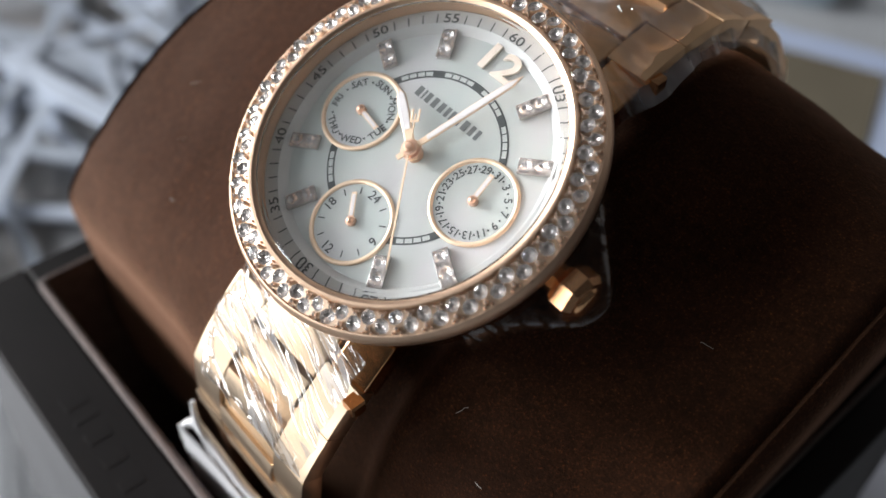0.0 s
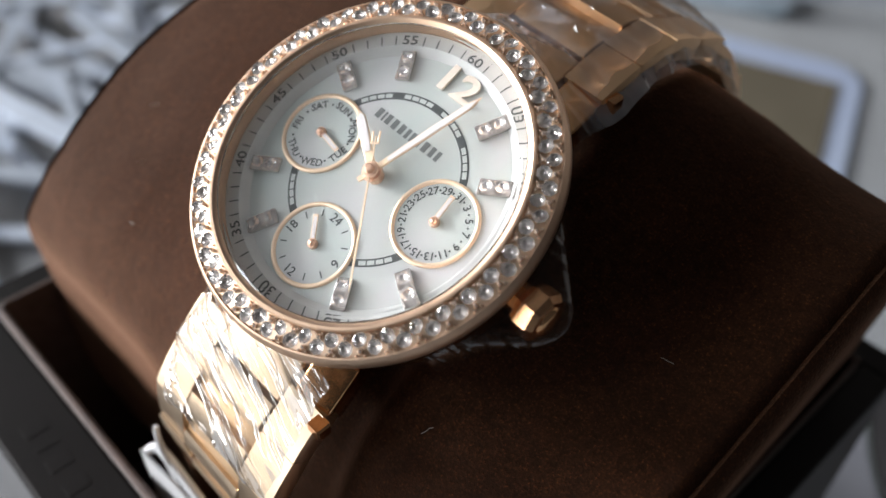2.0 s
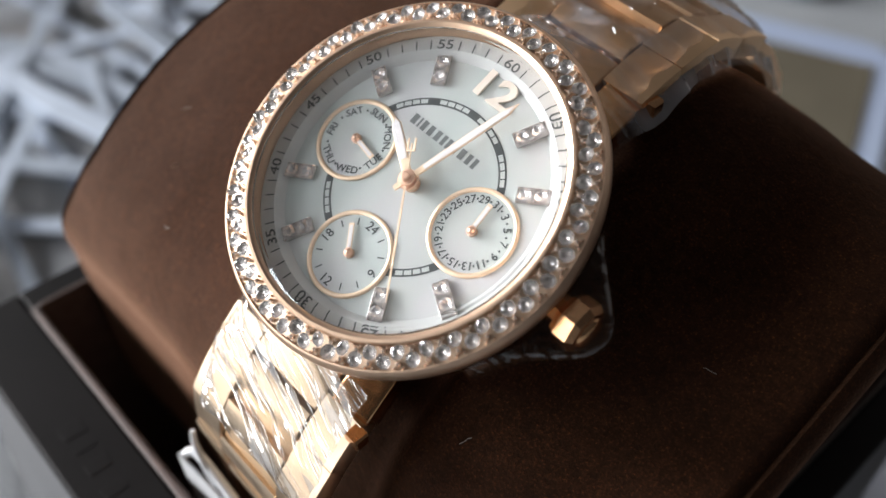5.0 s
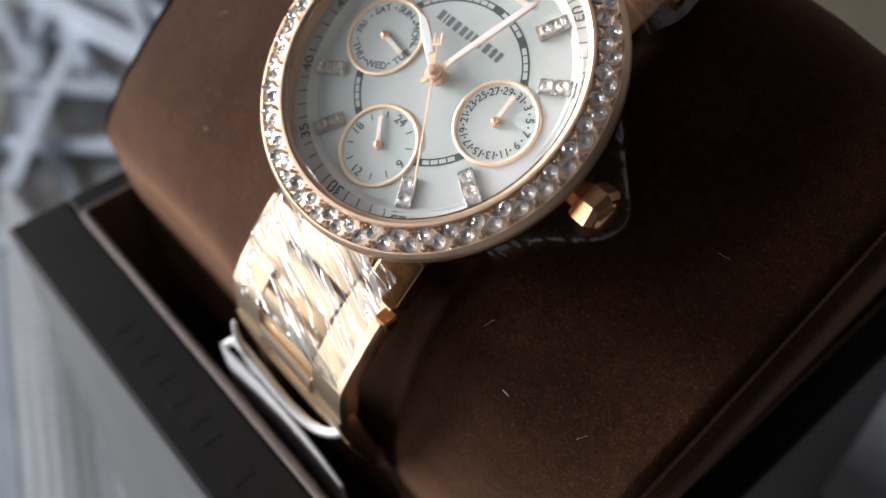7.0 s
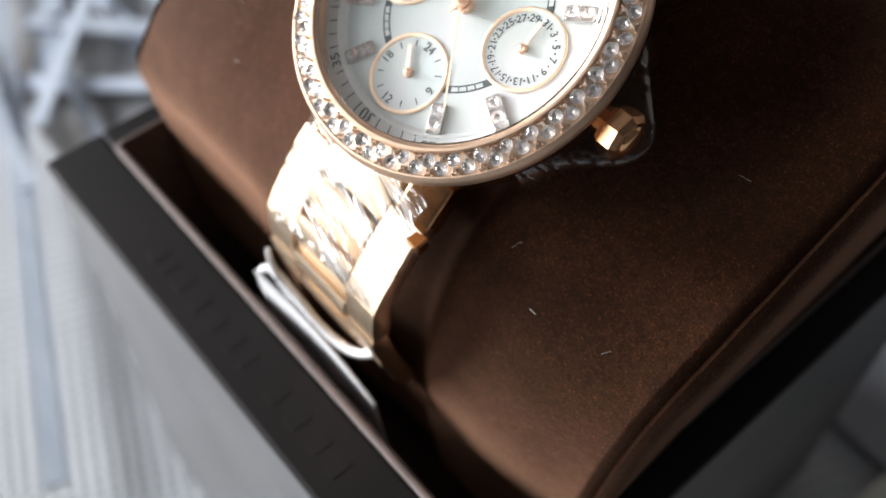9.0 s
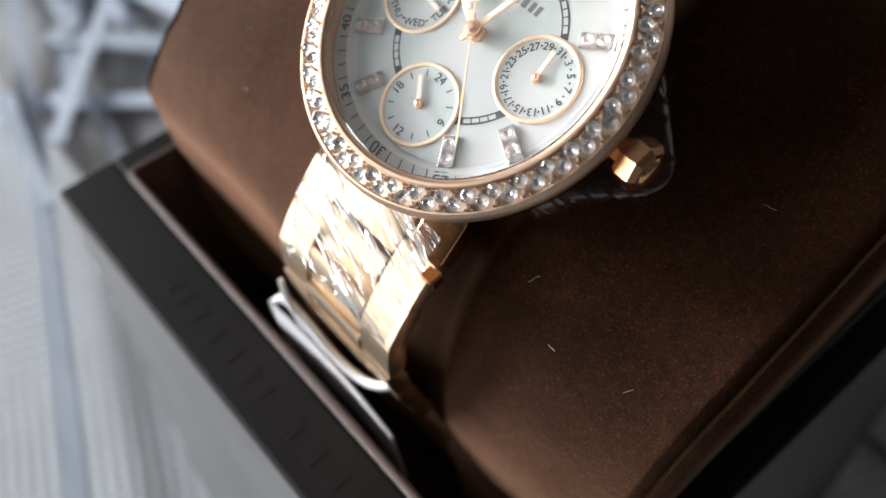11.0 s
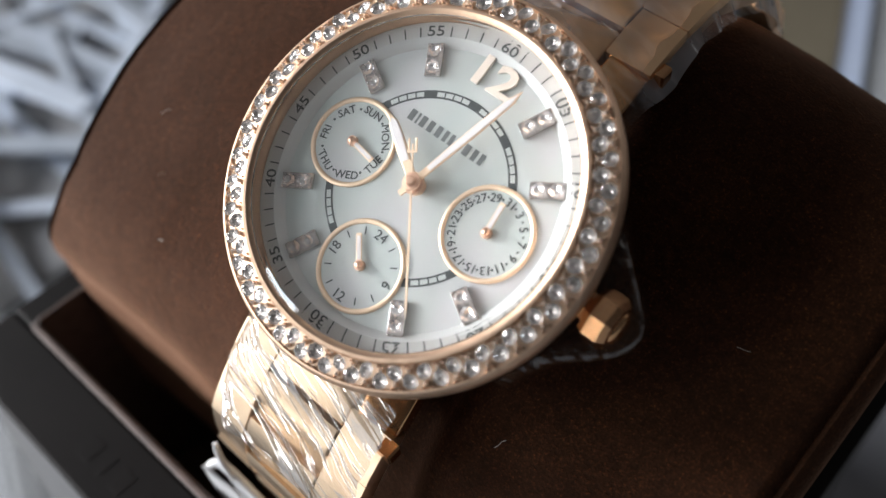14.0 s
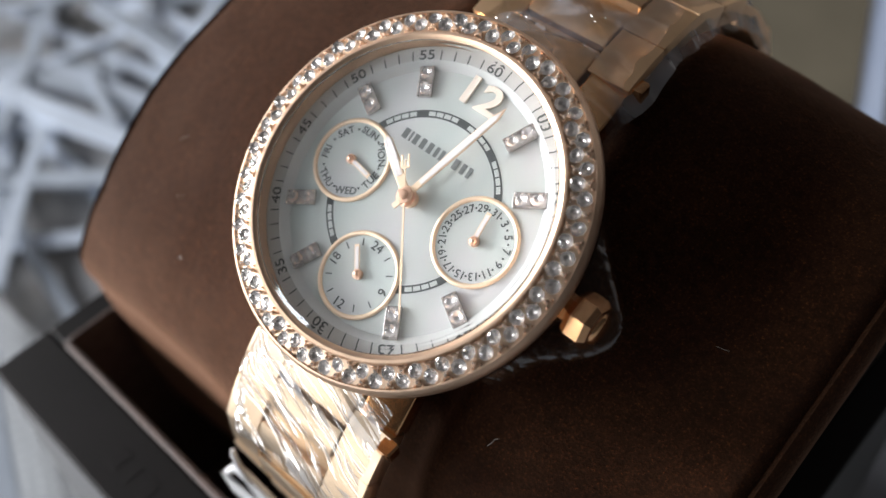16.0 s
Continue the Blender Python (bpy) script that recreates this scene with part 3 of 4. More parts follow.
def watch_dial(watch):
    dial = part("dial", disc(15.85, 0.0, 0.8), MAT["pearl"], watch, "white mother-of-pearl dial", smooth=30)
    ring = part("chapter_ring", lathe([(13.6, -0.02), (13.68, 0.03), (14.28, 0.72), (14.45, 0.84), (15.86, 0.8 + 1.86 * math.tan(radians(CHAPTER_SLOPE))), (15.88, 0.9), (15.88, 0.0)], 160), MAT["chapter"], dial, "white sloping minute ring", smooth=25)
    tick = mesh_from("minute_mark", block(0.13 * MM, 0.95 * MM, 0.03 * MM), MAT["ink"])
    for k in range(60):
        if k % 5:
            part("minute_mark", tick, None, ring, at=on_chapter(14.95, 6 * k, 0.01))
    for k in range(12):
        words = "%02d" % (5 * k if k else 60)
        small_text(words, 1.02, "ink", ring, on_chapter(15.0, 30 * k, 0.015) @ Matrix.Diagonal((1.3, 1, 1, 1)), "minute_numeral", bold=0.012)
    # dark railway ring with white cells
    ring = part("railway_ring", lathe([(8.62, 0.03), (9.42, 0.03), (9.42, 0.0), (8.62, 0.0)], 128), MAT["ink"], dial, "dark grey railway ring with white cells")
    cell = lathe([(8.8, 0.045), (9.24, 0.045), (9.24, 0.02), (8.8, 0.02)], 3, start=-2.35, sweep=4.7)
    cell = mesh_from("cell", cell, MAT["pearl"])
    for k in range(12):
        for c in range(4):
            part("cell", cell, None, ring, at=pose(0, 0, 0, 0, 0, -(30 * k + 15 + (c - 1.5) * 5.6)))
    # maker's name as plain bars
    x = -5.35
    for w in (1.05, 0.36, 0.95, 0.98, 0.98, 0.72, 0.7, None, 0.85, 1.05, 0.85, 0.75):
        if w is None:
            x += 0.12
            continue
        part("printed_bar", block(w * 0.6 * MM, 1.1 * MM, 0.03 * MM), MAT["pale_ink"], dial, at=pose((x + w / 2) * MM, 5.28 * MM, 0.02 * MM))
        x += w
    small_text("12", 2.95, "numeral", dial, around(12.3, 1.5, 0.2) @ Matrix.Diagonal((1.3, 1, 1, 1)), "numeral_twelve", "applied rose gold numeral", bold=0.1, thick=0.14)
    seat = block(1.55 * MM, 3.3 * MM, 0.3 * MM, 0.04 * MM)
    for x in (-0.74, 0.74):
        block(0.1 * MM, 3.26 * MM, 0.34 * MM, 0.03 * MM, bm=seat, m=Matrix.Translation((x * MM, 0, 0.13 * MM)))
    for y in (-1.6, 0.0, 1.6):
        block(1.5 * MM, 0.1 * MM, 0.34 * MM, 0.03 * MM, bm=seat, m=Matrix.Translation((0, y * MM, 0.12 * MM)))
    for x in (-0.62, 0.62):
        for y in (-1.45, -0.15, 0.15, 1.45):
            bead(seat, x, y, 0.62, 0.14)
    seat = mesh_from("setting", seat, MAT["silver"])
    gem = stone_mesh(0.7, 0.4, "bright_foil", 0.5)
    rnd = random.Random(9)
    for k in (1, 2, 4, 5, 7, 8, 10, 11):
        mark = part("hour_marker", seat, None, dial, "silver setting with two clear stones", at=around(12.35, 30 * k, 0.18))
        for y in (-0.8, 0.8):
            clear = part("stone", gem, None, mark, at=pose(0, y * MM, 0.4 * MM, rnd.uniform(-13, 13), rnd.uniform(-13, 13), rnd.uniform(0, 45)))
            clear.visible_shadow = False
    # three small dials
    for name, centre in (("day_subdial", (-8.3, 0)), ("hour_subdial", (0, -9.0)), ("date_subdial", (8.3, 0.1))):
        sub = part(name, lathe([(0, 0.06), (3.95, 0.06), (4.15, 0.1), (4.15, 0.0), (0, 0.0)], 72, closed=False), MAT["pearl"], dial, "round pearl subdial with a rose gold rim", smooth=30, at=pose(centre[0] * MM, centre[1] * MM, 0))
        torus = lathe([(4.28 + 0.26 * math.cos(radians(a)), 0.08 + 0.18 * math.sin(radians(a))) for a in range(0, 360, 36)], 96)
        part("rim", torus, MAT["rim_gold"], sub, "slim rose gold rim", smooth=60)
        if name == "day_subdial":
            for k, day in enumerate(("SUN", "MON", "TUE", "WED", "THU", "FRI", "SAT")):
                a = 360 * k / 7
                flip = 180 if day in ("TUE", "WED", "THU") else 0
                small_text(day, 0.8, "ink", sub, around(3.28, a, 0.08, flip), bold=0.012)
                part("dot", lathe([(0, 0.03), (0.13, 0.03), (0.13, 0.0), (0, 0.0)], 10, closed=False), MAT["ink"], sub, at=around(3.28, a + 180 / 7, 0.06))
        elif name == "hour_subdial":
            for k in range(12):
                if k % 3:
                    part("mark", block(0.13 * MM, 0.72 * MM, 0.03 * MM), MAT["ink"], sub, at=around(3.35, 30 * k, 0.07))
            for words, a, flip in (("24", 0, 0), ("6", 90, 0), ("12", 180, 180), ("18", 270, 0)):
                small_text(words, 0.98, "ink", sub, around(3.3, a, 0.08, flip), bold=0.012)
        else:
            for k in range(15):
                a = 3 + 23.9 * k
                small_text(str(31 if k == 0 else 2 * k + 1), 0.82, "ink", sub, around(3.35, a, 0.08), bold=0.012)
                part("dot", lathe([(0, 0.03), (0.11, 0.03), (0.11, 0.0), (0, 0.0)], 10, closed=False), MAT["ink"], sub, at=around(3.35, a + 12, 0.06))
        a = {"day_subdial": 99, "hour_subdial": -39, "date_subdial": -5}[name]
        hand = part("hand", block(0.56 * MM, 3.3 * MM, 0.08 * MM, 0.02 * MM, m=Matrix.Translation((0, 1.4 * MM, 0.4 * MM))), MAT["rim_gold"], sub, "slim gold hand with white fill", at=pose(0, 0, 0, 0, 0, -a))
        part("fill", block(0.36 * MM, 2.3 * MM, 0.05 * MM, m=Matrix.Translation((0, 1.65 * MM, 0.44 * MM))), MAT["lume"], hand)
        part("hub", lathe([(0, 0.78), (0.2, 0.76), (0.3, 0.66), (0.34, 0.5), (0.5, 0.48), (0.52, 0.1), (0, 0.1)], 24, closed=False), MAT["hub"], sub, "rose gold hub", smooth=40)


def tapered_hand(length, back, wide, z, thick):
    """A pointed hand along +y."""
    bm = bmesh.new()
    outline = ((-wide * 0.35, -back), (wide * 0.35, -back), (wide * 0.5, length * 0.55), (wide * 0.42, length * 0.9), (0.0, length), (-wide * 0.42, length * 0.9), (-wide * 0.5, length * 0.55))
    low = [bm.verts.new((x * MM, y * MM, z * MM)) for x, y in outline]
    high = [bm.verts.new((x * 0.8 * MM, y * MM, (z + thick) * MM)) for x, y in outline]
    bm.faces.new(low[::-1]), bm.faces.new(high)
    for i in range(len(low)):
        bm.faces.new((low[i], low[(i + 1) % len(low)], high[(i + 1) % len(low)], high[i]))
    bmesh.ops.recalc_face_normals(bm, faces=bm.faces)
    return bm


def watch_pointers(watch):
    hour = part("hour_hand", tapered_hand(7.3, 1.2, 1.15, 1.0, 0.1), MAT["rim_gold"], watch, "rose gold hour hand with white fill", at=pose(0, 0, 0, 0, 0, 56.5))
    part("fill", tapered_hand(4.6, 0, 0.95, 1.09, 0.06), MAT["lume"], hour, at=pose(0, 2.4 * MM, 0))
    minute = part("minute_hand", tapered_hand(12.8, 1.6, 0.95, 1.3, 0.1), MAT["rim_gold"], watch, "rose gold minute hand with white fill", at=pose(0, 0, 0, 0, 0, -16.6))
    part("fill", tapered_hand(10.4, 0, 0.72, 1.39, 0.05), MAT["lume"], minute, at=pose(0, 1.9 * MM, 0))
    second = part("second_hand", tapered_hand(12.5, 3.6, 0.26, 1.62, 0.08), MAT["rim_gold"], watch, "thin rose gold second hand", at=pose(0, 0, 0, 0, 0, -144))
    tail = block(0.22 * MM, 1.3 * MM, 0.1 * MM, 0.03 * MM, m=Matrix.Translation((-0.36 * MM, -3.5 * MM, 1.66 * MM)))
    block(0.22 * MM, 1.3 * MM, 0.1 * MM, 0.03 * MM, bm=tail, m=Matrix.Translation((0.36 * MM, -3.5 * MM, 1.66 * MM)))
    block(0.94 * MM, 0.24 * MM, 0.1 * MM, 0.03 * MM, bm=tail, m=Matrix.Translation((0, -2.85 * MM, 1.66 * MM)))
    part("counterweight", tail, MAT["rim_gold"], second)
    part("hub", lathe([(0, 2.2), (0.32, 2.18), (0.48, 2.02), (0.5, 1.8), (0.82, 1.76), (0.86, 1.55), (0.7, 1.5), (0.7, 1.36), (1.05, 1.32), (1.08, 1.1), (0.85, 1.0), (0.85, 0.0), (0, 0.0)], 32, closed=False), MAT["hub"], watch, "stacked rose gold hub", smooth=30)


def watch_crown(watch):
    prof = [(0, 0.0), (1.5, 0.0), (1.5, 0.9), (2.3, 1.2), (2.65, 1.8), (2.65, 3.3), (2.2, 3.9), (1.9, 4.0), (0, 4.0)]
    crown = part("crown", lathe(prof, 8, closed=False), MAT["crown"], watch, "faceted rose gold crown", at=pose(18.1 * MM, 0.0, -2.7 * MM, 0, 90, 0) @ pose(0, 0, 0, 0, 0, 10))
    part("crown_cap", lathe([(0, 4.6), (1.1, 4.45), (1.6, 4.2), (1.7, 4.0), (0, 4.0)], 24, closed=False), MAT["gold"], crown, smooth=40)


# outer line of the bracelet in (y, z) mm of the dial: bowed well clear of the pillow below, close to it above
BRACELET_LOW = ((-16.2, -4.2), (-21.8, -5.9), (-26.0, -7.4), (-29.6, -9.2), (-33.2, -12.4), (-36.2, -17.0), (-38.0, -22.2), (-39.4, -28.0), (-40.2, -36.0))
BRACELET_HIGH = ((16.2, -3.9), (21.8, -4.9), (27.1, -6.2), (31.0, -8.0), (33.9, -10.3), (38.7, -16.3), (41.5, -23.5), (42.9, -32.0), (42.2, -42.0), (39.1, -52.3))


def along(points, d):
    """The place and slope d mm along a line of (y, z) points."""
    for (y0, z0), (y1, z1) in zip(points, points[1:]):
        step = math.hypot(y1 - y0, z1 - z0)
        if d <= step:
            break
        d -= step
    t = d / step
    return y0 + (y1 - y0) * t, z0 + (z1 - z0) * t, math.degrees(math.atan2(z1 - z0, y1 - y0))


def link_bar(width, length, thick, crown=0.25):
    """One polished bar with a bowed top, lying along x."""
    bm = bmesh.new()
    n = 8
    rows = []
    for sx in (-1, -0.97, 0.97, 1):
        k = 0.9 if abs(sx) == 1 else 1.0
        row = []
        for i in range(n + 1):
            y = (i / n - 0.5) * length * k
            row.append(bm.verts.new((sx * width / 2 * MM, y * MM, k * (thick / 2 + crown * (1 - (2 * i / n - 1) ** 2)) * MM)))
        for y in (0.5, -0.5):
            row.append(bm.verts.new((sx * width / 2 * MM, y * length * k * MM, -thick / 2 * MM)))
        rows.append(row)
    k = len(rows[0])
    for one, two in zip(rows, rows[1:]):
        for j in range(k):
            bm.faces.new((one[j], one[(j + 1) % k], two[(j + 1) % k], two[j]))
    bm.faces.new(rows[0][::-1]), bm.faces.new(rows[-1])
    bmesh.ops.recalc_face_normals(bm, faces=bm.faces)
    return bm


def watch_bracelet(watch):
    pin = mesh_from("pin", lathe([(0, 0.0), (1.15, 0.0), (1.15, 1.5), (0.95, 1.75), (0, 1.75)], 4, closed=False), MAT["crown"])
    for sign, path in ((-1, BRACELET_LOW), (1, BRACELET_HIGH)):
        bracelet = holder("bracelet")
        bracelet.parent = watch
        bracelet["label"] = "rose gold link bracelet wrapped in clear film"
        turn = 0 if sign > 0 else 180

        def on(d, x=0.0, sink=0.0):
            y, z, a = along(path, d)
            return pose(x * MM, y * MM, z * MM, a + turn, 0, 0) @ pose(0, 0, -sink * MM)

        shine = MAT["polished" if sign < 0 else "satin"]
        wide = mesh_from("centre_link", link_bar(10.0, 3.4, 2.0, 0.26), shine, 35)
        inner = mesh_from("recessed_link", link_bar(9.9, 2.5, 1.2, 0.08), MAT["pale_gold"], 35)
        side = mesh_from("side_link", link_bar(5.2, 5.95, 2.4, 0.16), shine, 35)
        # end piece between the case and the first link, lugs beside it, each with its square pin
        part("end_link", block(10.2 * MM, 7.3 * MM, 2.6 * MM, 0.25 * MM, 3), shine, bracelet, smooth=40, at=on(3.6, 0, 1.45))
        for x in (-7.5, 7.5):
            part("lug", block(4.6 * MM, 6.8 * MM, 4.4 * MM, 0.35 * MM, 3), MAT["gold"], bracelet, smooth=40, at=on(2.5, x, 2.75) @ pose(0, 0, 0, 0, 12 if x > 0 else -12, 0))
            if x > 0:
                part("pin", pin, None, bracelet, at=pose(9.6 * MM, sign * 21.8 * MM, -6.3 * MM, 0, 90, 0) @ pose(0, 0, 0, 0, 0, 20))
        total = sum(math.dist(p, q) for p, q in zip(path, path[1:]))
        d = 9.6
        while d < total - 4:
            part("centre_link", wide, None, bracelet, at=on(d, 0, 1.1))
            part("recessed_link", inner, None, bracelet, at=on(d + 3.05, 0, 1.35))
            d += 6.1
        d = 7.8
        while d < total - 3:
            for x in (-7.7, 7.7):
                part("side_link", side, None, bracelet, at=on(d, x, 1.45))
            d += 6.1


def crinkle(u, v, seed):
    """Long folds that run aslant down the strap, with a few broad puckers."""
    along_, across = 0.93 * u + 0.36 * v, 0.93 * v - 0.36 * u
    along_ += 1.5 * noise.noise(Vector((u * 0.15, v * 0.15, seed + 2)))
    a = 1 - 2.2 * abs(noise.noise(Vector((along_ * 0.04, across * 0.3, seed))))
    b = 1 - 2.2 * abs(noise.noise(Vector((along_ * 0.08, across * 0.7, seed + 4))))
    c = noise.noise(Vector((u * 0.12, v * 0.14, seed + 9)))
    return 0.75 * a * a + 0.34 * b * b + 0.6 * c


def film_sheet(watch, path, start, stop, x0, x1, lift, seed, label, mat="film", drop=5.0, right=True, bulges=(), creases=0):
    """Clear film wrapped over a strap: follows it, puckers, and closes down its sides."""
    def place(u, d, raise_by=0.0):
        y, z, a = along(path, max(0.0, d))
        ny, nz = -math.sin(radians(a)), math.cos(radians(a))
        if nz < 0 and abs(nz) > abs(ny) or ny * (1 if y > 0 else -1) < 0:
            ny, nz = -ny, -nz
        edge = max(0.0, (abs(2 * u - 1) - 0.45) / 0.55)
        edge *= 1.0 if right or u < 0.5 else 0.12
        x = x0 + (x1 - x0) * u
        h = lift + crinkle(x, d, seed) * 0.8 * max(0.1, 1 - edge) - drop * edge ** 2 + raise_by
        for bx, bd, size, high in bulges:
            h += high * math.exp(-((x - bx) ** 2 + (d - bd) ** 2) / size ** 2)
        x += 0.5 * noise.noise(Vector((x * 0.3, d * 0.4, seed + 5)))
        return Vector((x, y + ny * h, z + nz * h)) * MM

    bm = bmesh.new()
    nu, nv = 120, 150
    grid = [[bm.verts.new(place(i / nu, start + (stop - start) * j / nv)) for i in range(nu + 1)] for j in range(nv + 1)]
    for one, two in zip(grid, grid[1:]):
        for i in range(nu):
            bm.faces.new((one[i], one[i + 1], two[i + 1], two[i]))
    sheet = part("film", bm, MAT[mat], watch, label, smooth=180)
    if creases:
        # thin white threads laid on the clear film paint the glints of its folds
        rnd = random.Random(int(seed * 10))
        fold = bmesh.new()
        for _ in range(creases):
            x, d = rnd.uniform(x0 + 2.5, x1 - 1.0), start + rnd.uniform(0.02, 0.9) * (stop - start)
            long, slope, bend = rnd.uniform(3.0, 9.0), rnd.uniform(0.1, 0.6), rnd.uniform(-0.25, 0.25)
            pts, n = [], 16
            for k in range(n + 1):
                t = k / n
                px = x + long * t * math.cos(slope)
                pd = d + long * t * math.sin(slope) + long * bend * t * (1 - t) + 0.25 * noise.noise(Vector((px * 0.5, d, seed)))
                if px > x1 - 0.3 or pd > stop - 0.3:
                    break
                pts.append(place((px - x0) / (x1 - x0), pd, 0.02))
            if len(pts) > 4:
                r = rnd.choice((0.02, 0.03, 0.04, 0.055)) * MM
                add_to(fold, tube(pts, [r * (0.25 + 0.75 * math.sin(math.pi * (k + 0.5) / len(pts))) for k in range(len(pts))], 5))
        part("crease", fold, MAT["crease"], sheet, "white threads painting glints along the film's folds", smooth=60)
    return sheet


def watch_film(watch):
    low = ((-17.2, -2.2), (-21.9, -4.6)) + tuple((y - 0.3, z + 0.75) for y, z in BRACELET_LOW[2:])
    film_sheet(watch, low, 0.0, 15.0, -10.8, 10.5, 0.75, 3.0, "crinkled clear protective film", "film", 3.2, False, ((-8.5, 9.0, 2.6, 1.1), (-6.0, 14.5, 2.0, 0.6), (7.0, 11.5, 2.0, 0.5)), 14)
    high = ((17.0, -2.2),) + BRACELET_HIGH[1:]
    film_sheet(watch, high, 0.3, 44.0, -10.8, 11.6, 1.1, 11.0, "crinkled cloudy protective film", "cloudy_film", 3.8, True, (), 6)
    # a skirt of film round the case side and crown
    bm = bmesh.new()
    rows = []
    for i in range(91):
        a = radians(64 + 56 * i / 90)
        near = math.exp(-(((math.degrees(a) - 90) / 12) ** 2))
        row = []
        for k in range(9):
            t = k / 8
            r = 19.5 + 0.5 * math.sin(3 * t) + near * 4.4 * math.sin(math.pi * min(1, t * 1.1)) ** 0.6 + 0.15 * noise.noise(Vector((i * 0.05, t * 1.5, 2)))
            row.append(bm.verts.new((r * math.sin(a) * MM, r * math.cos(a) * MM, (0.9 - 5.4 * t) * MM)))
        rows.append(row)
    for one, two in zip(rows, rows[1:]):
        for k in range(8):
            bm.faces.new((one[k], one[k + 1], two[k + 1], two[k]))
    part("film", bm, MAT["thin_film"], watch, "clear film gathered round the crown", smooth=180)


def wrist_watch():
    watch = holder("wrist_watch", DIAL)
    watch_case(watch)
    watch_dial(watch)
    watch_pointers(watch)
    watch_crown(watch)
    watch_bracelet(watch)
    watch_film(watch)
    return tagged(watch, "rose gold chronograph watch with stone-set bezel strapped round a brown pillow", "watch")


# ---------------------------------------------------------------- things on the table
STRIPS = (
    (-0.271, 0.023, -0.179, 0.016, 0.0056, 0.0045), (-0.288, 0.061, -0.254, 0.034, 0.0081, 0.0040), (-0.248, 0.045, -0.192, 0.054, 0.0106, 0.0040),
    (-0.230, 0.048, -0.174, 0.028, 0.0131, 0.0035), (-0.257, 0.074, -0.196, 0.073, 0.0156, 0.0045), (-0.239, 0.016, -0.196, -0.015, 0.0056, 0.0040),
    (-0.197, -0.008, -0.145, -0.019, 0.0081, 0.0035), (-0.245, -0.006, -0.084, -0.072, 0.0106, 0.0045), (-0.215, 0.015, -0.173, -0.024, 0.0131, 0.0040),
    (-0.214, -0.031, -0.153, -0.042, 0.0156, 0.0040), (-0.270, 0.034, -0.219, -0.001, 0.0056, 0.0035), (-0.291, 0.081, -0.233, 0.090, 0.0081, 0.0040))


def white_stick(x0, y0, x1, y1, z, r, rnd):
    n = 7
    dx, dy = x1 - x0, y1 - y0
    bend, lift = rnd.uniform(-0.012, 0.012), rnd.uniform(-0.0015, 0.0015)
    pts = [(x0 + dx * k / n - dy * bend * 4 * (k / n) * (1 - k / n), y0 + dy * k / n + dx * bend * 4 * (k / n) * (1 - k / n), z + lift * (2 * k / n - 1)) for k in range(n + 1)]
    rad = [r * 0.9 * rnd.uniform(0.88, 1.1) for _ in pts]
    ob = part("white_stick", tube(pts, rad, 4, 0.22, math.pi / 4), MAT["stick"], None, "flat white painted stick in a loose crossing heap on the table")
    tagged(ob, category="stick", group="white sticks heaped on the table")


def sticks():
    rnd = random.Random(21)
    for x0, y0, x1, y1, z, r in STRIPS:
        ex, ey = (x1 - x0) * 0.15, (y1 - y0) * 0.15
        white_stick(x0 - ex, y0 - ey, x1 + ex, y1 + ey, z * 0.6, r, rnd)
    for i in range(150):
        x, y = rnd.uniform(-0.44, -0.15), rnd.uniform(0.0, 0.6)
        if y > 0.33:
            x = rnd.uniform(-0.44, -0.02)
        a, long = rnd.choice((-0.1, 0.5, 0.9, 1.3, 2.5)) + rnd.uniform(-0.4, 0.4), rnd.uniform(0.06, 0.14)
        white_stick(x - long / 2 * math.cos(a), y - long / 2 * math.sin(a), x + long / 2 * math.cos(a), y + long / 2 * math.sin(a), 0.003 + rnd.uniform(0, 0.006), rnd.choice((0.003, 0.004, 0.0045, 0.0065)) * rnd.uniform(0.85, 1.15), rnd)


def rounded_plate(sx, sy, thick, r):
    """A flat plate with rounded corners, lying in its own plane."""
    bm = bmesh.new()
    ring = []
    for cx, cy, start in ((1, 1, 0), (-1, 1, 90), (-1, -1, 180), (1, -1, 270)):
        for k in range(9):
            a = radians(start + 90 * k / 8)
            ring.append((cx * (sx / 2 - r) + r * math.cos(a), cy * (sy / 2 - r) + r * math.sin(a)))
    low = [bm.verts.new((x, y, -thick / 2)) for x, y in ring]
    high = [bm.verts.new((x * 0.998, y * 0.998, thick / 2)) for x, y in ring]
    bm.faces.new(low[::-1]), bm.faces.new(high)
    for i in range(len(ring)):
        j = (i + 1) % len(ring)
        bm.faces.new((low[i], low[j], high[j], high[i]))
    return bm


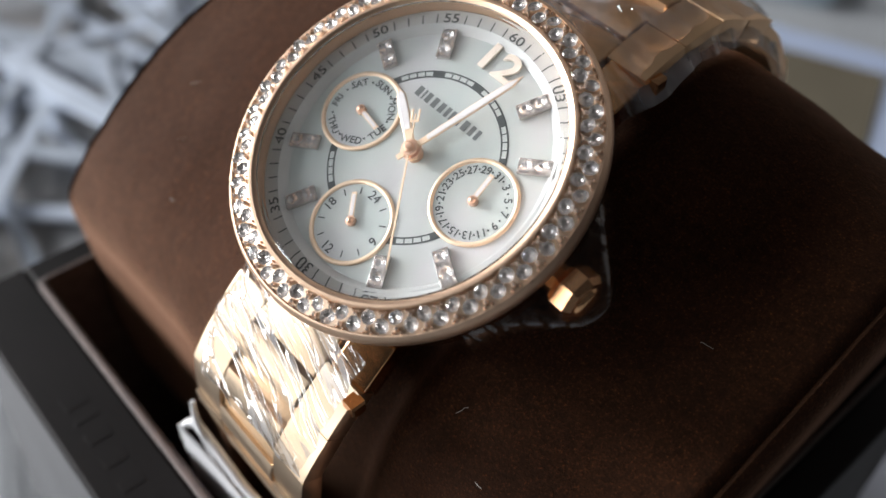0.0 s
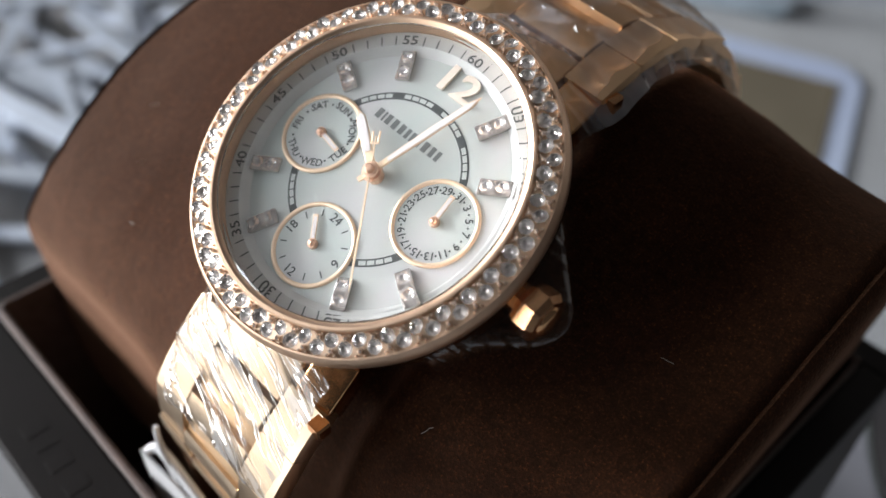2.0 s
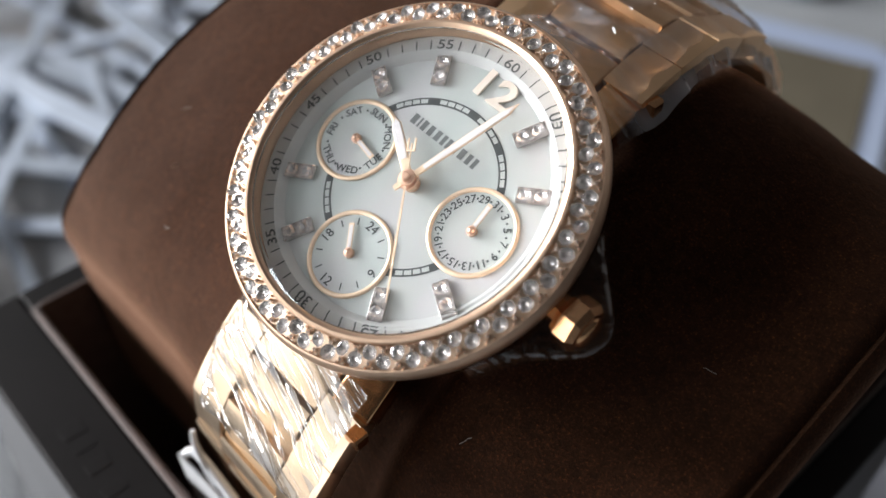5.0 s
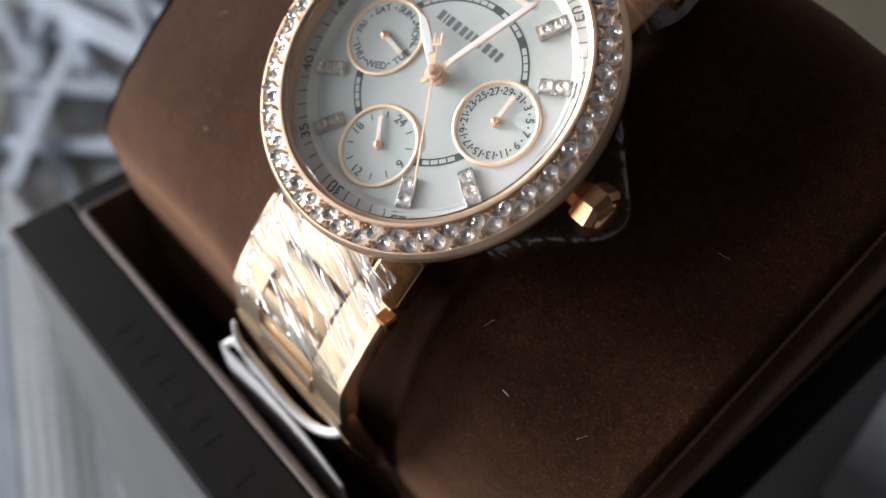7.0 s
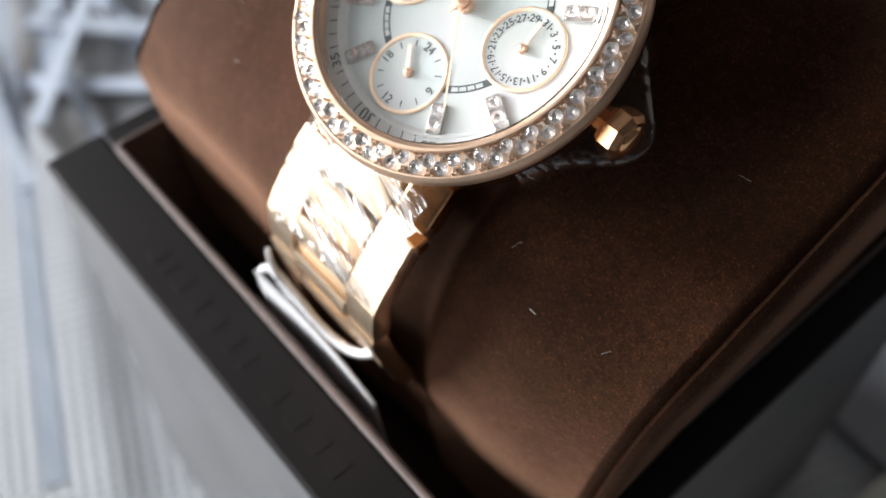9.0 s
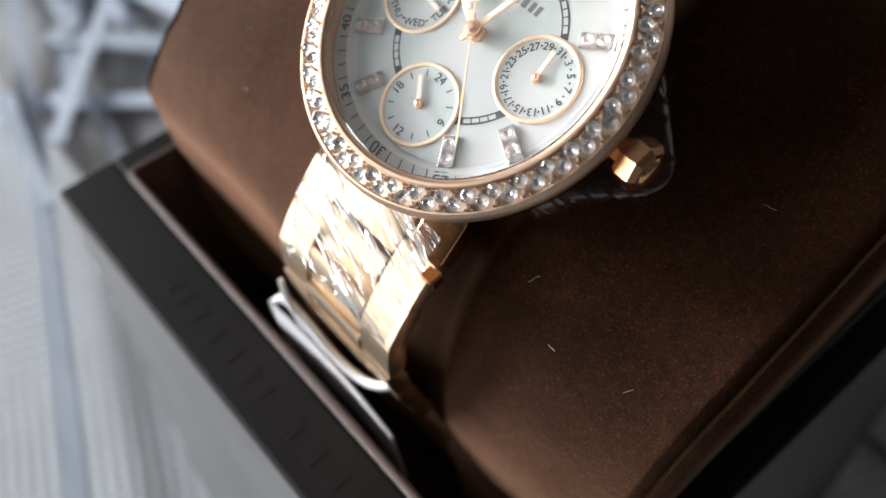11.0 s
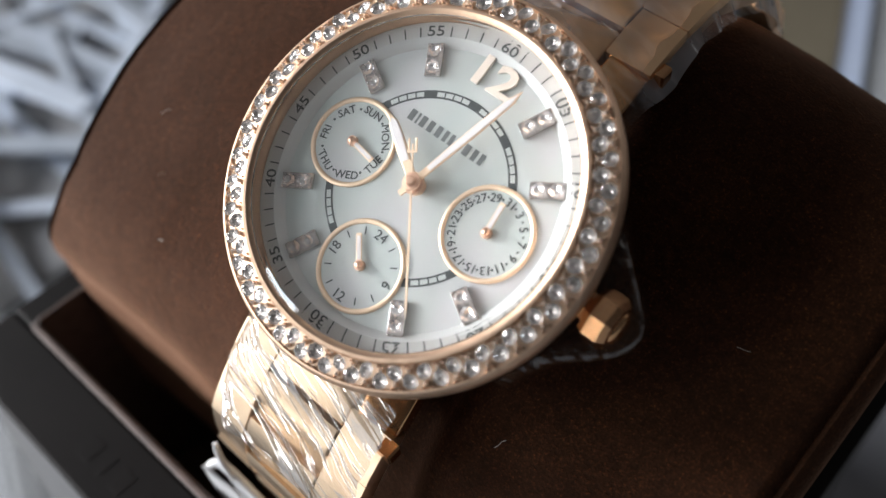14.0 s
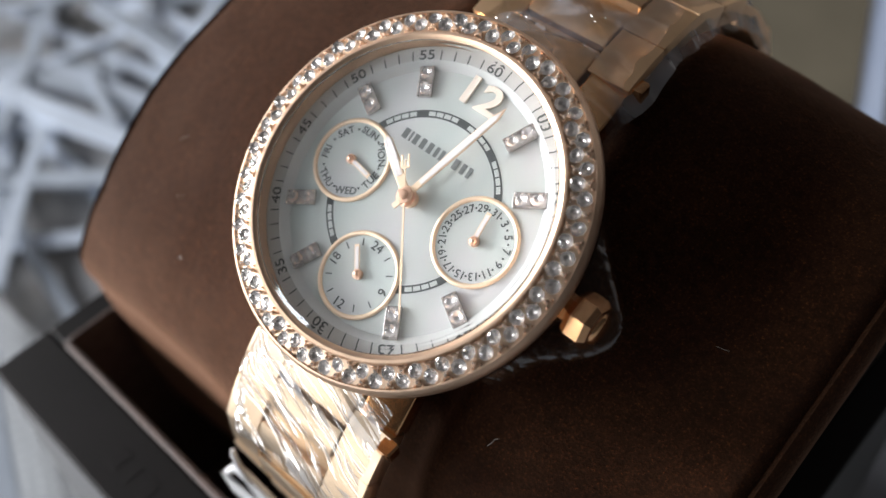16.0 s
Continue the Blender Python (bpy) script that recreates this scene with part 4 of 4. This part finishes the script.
def background():
    tray = part("picture_tray", rounded_plate(0.142, 0.147, 0.0008, 0.016), MAT["blue"], None, "thin pale blue tray with an olive panel on the table", at=pose(-0.075, 0.1987, 0.0005, 0, 0, 20))
    tagged(tray, category="tray")
    part("panel", block(0.12, 0.12, 0.0004), MAT["olive"], tray, "olive brown panel", at=pose(0.002, -0.0035, 0.0006))
    sheet = part("pale_sheet", rounded_plate(0.2, 0.12, 0.0006, 0.01), MAT["sheet"], None, "pale blue plastic sheet lying behind the tray", at=pose(-0.19, 0.315, 0.0027, 0, 0, 24))
    tagged(sheet, category="sheet")
    mat = part("dull_mat", block(0.3, 0.62, 0.002, 0.0006), MAT["litter"], None, "dull mottled grey mat under the white sticks", at=pose(-0.295, 0.28, 0.0011))
    tagged(mat, category="mat")
    # the second slab is added: brightened cloth colour where the box's shadow falls
    for name, mat, x, y, label in (("floor_tile", "tile", 0.112, 0.093, "smooth grey tile laid on the table"), ("floor_tile", "beige", 0.132, 0.0125, "pale grey-green slab standing in for brighter cloth beside the box")):
        ob = part(name, block(0.14, 0.078, 0.004, 0.0012), MAT[mat], None, label, at=pose(x, y, 0.002, 0, 0, -7))
        tagged(ob, category="tile", group="tiles on the table")
    plate = part("plate", lathe([(0, 8), (40, 8), (46, 9), (62, 15), (66, 17), (66.5, 16), (62, 13), (44, 6), (40, 5), (40, 4.2), (0, 4.2)], 96, closed=False), MAT["plate"], None, "round grey-white plate with a dark rim", smooth=40, at=pose(0.109, 0.139, 0.0))
    tagged(plate, category="plate")
    part("rim", lathe([(65.2, 17.2), (66.2, 17.6), (67.2, 17.0), (66.4, 16.0)], 96), MAT["ink"], plate, "thin dark rim", smooth=50)


def swing_tag():
    """A white price tag on edge, and the loop of cord that holds it to the bracelet."""
    thing = holder("price_tag", Matrix.Translation(b2w(5.5, 1.4, 0.5)))

    def own(x, y, z):
        return b2w(x, y, z) - b2w(5.5, 1.4, 0.5)

    card = bmesh.new()
    n = 14
    rows = []
    for i in range(n + 1):
        t = i / n
        x, y, z = 4.36 + 2.4 * t, 1.2 + 0.1 * t + 0.06 * math.sin(3.1 * t), 0.47 - 0.5 * t
        rows.append([card.verts.new(own(x + dx, y + dy, z + dz)) for dx, dy, dz in ((0, -0.015, 0.09), (0, 0.015, 0.09), (0.05, 0.05, -1.1), (0.05, 0.02, -1.1))])
    for one, two in zip(rows, rows[1:]):
        for k in range(4):
            card.faces.new((one[k], one[(k + 1) % 4], two[(k + 1) % 4], two[k]))
    card.faces.new(rows[0][::-1]), card.faces.new(rows[-1])
    bmesh.ops.recalc_face_normals(card, faces=card.faces)
    part("card", card, MAT["white_tag"], thing, "thin white card", smooth=30)
    loop = smooth_line(((4.4, 1.25, 0.5), (4.55, 1.35, 0.62), (5.0, 1.38, 0.48), (5.6, 1.4, 0.3), (6.1, 1.48, 0.3), (6.45, 1.62, 0.55), (6.5, 1.75, 0.75)), 6)
    part("cord", tube([own(*p) for p in loop], 0.0006, 8), MAT["white_tag"], thing, "white plastic cord", smooth=60)
    loop = smooth_line(((4.47, 1.41, 0.95), (4.6, 1.36, 0.72), (4.95, 1.34, 0.42), (5.35, 1.34, 0.2)), 6)
    part("cord", tube([own(*p) for p in loop], [0.0003 + 0.0004 * k / 18 for k in range(len(loop))], 8), MAT["white_tag"], thing, "white plastic cord", smooth=60)
    tagged(thing, "white price tag on a plastic loop hanging from the bracelet", "tag")


room()
table()
gift_box()
watch_pillow()
wrist_watch()
swing_tag()
sticks()
background()
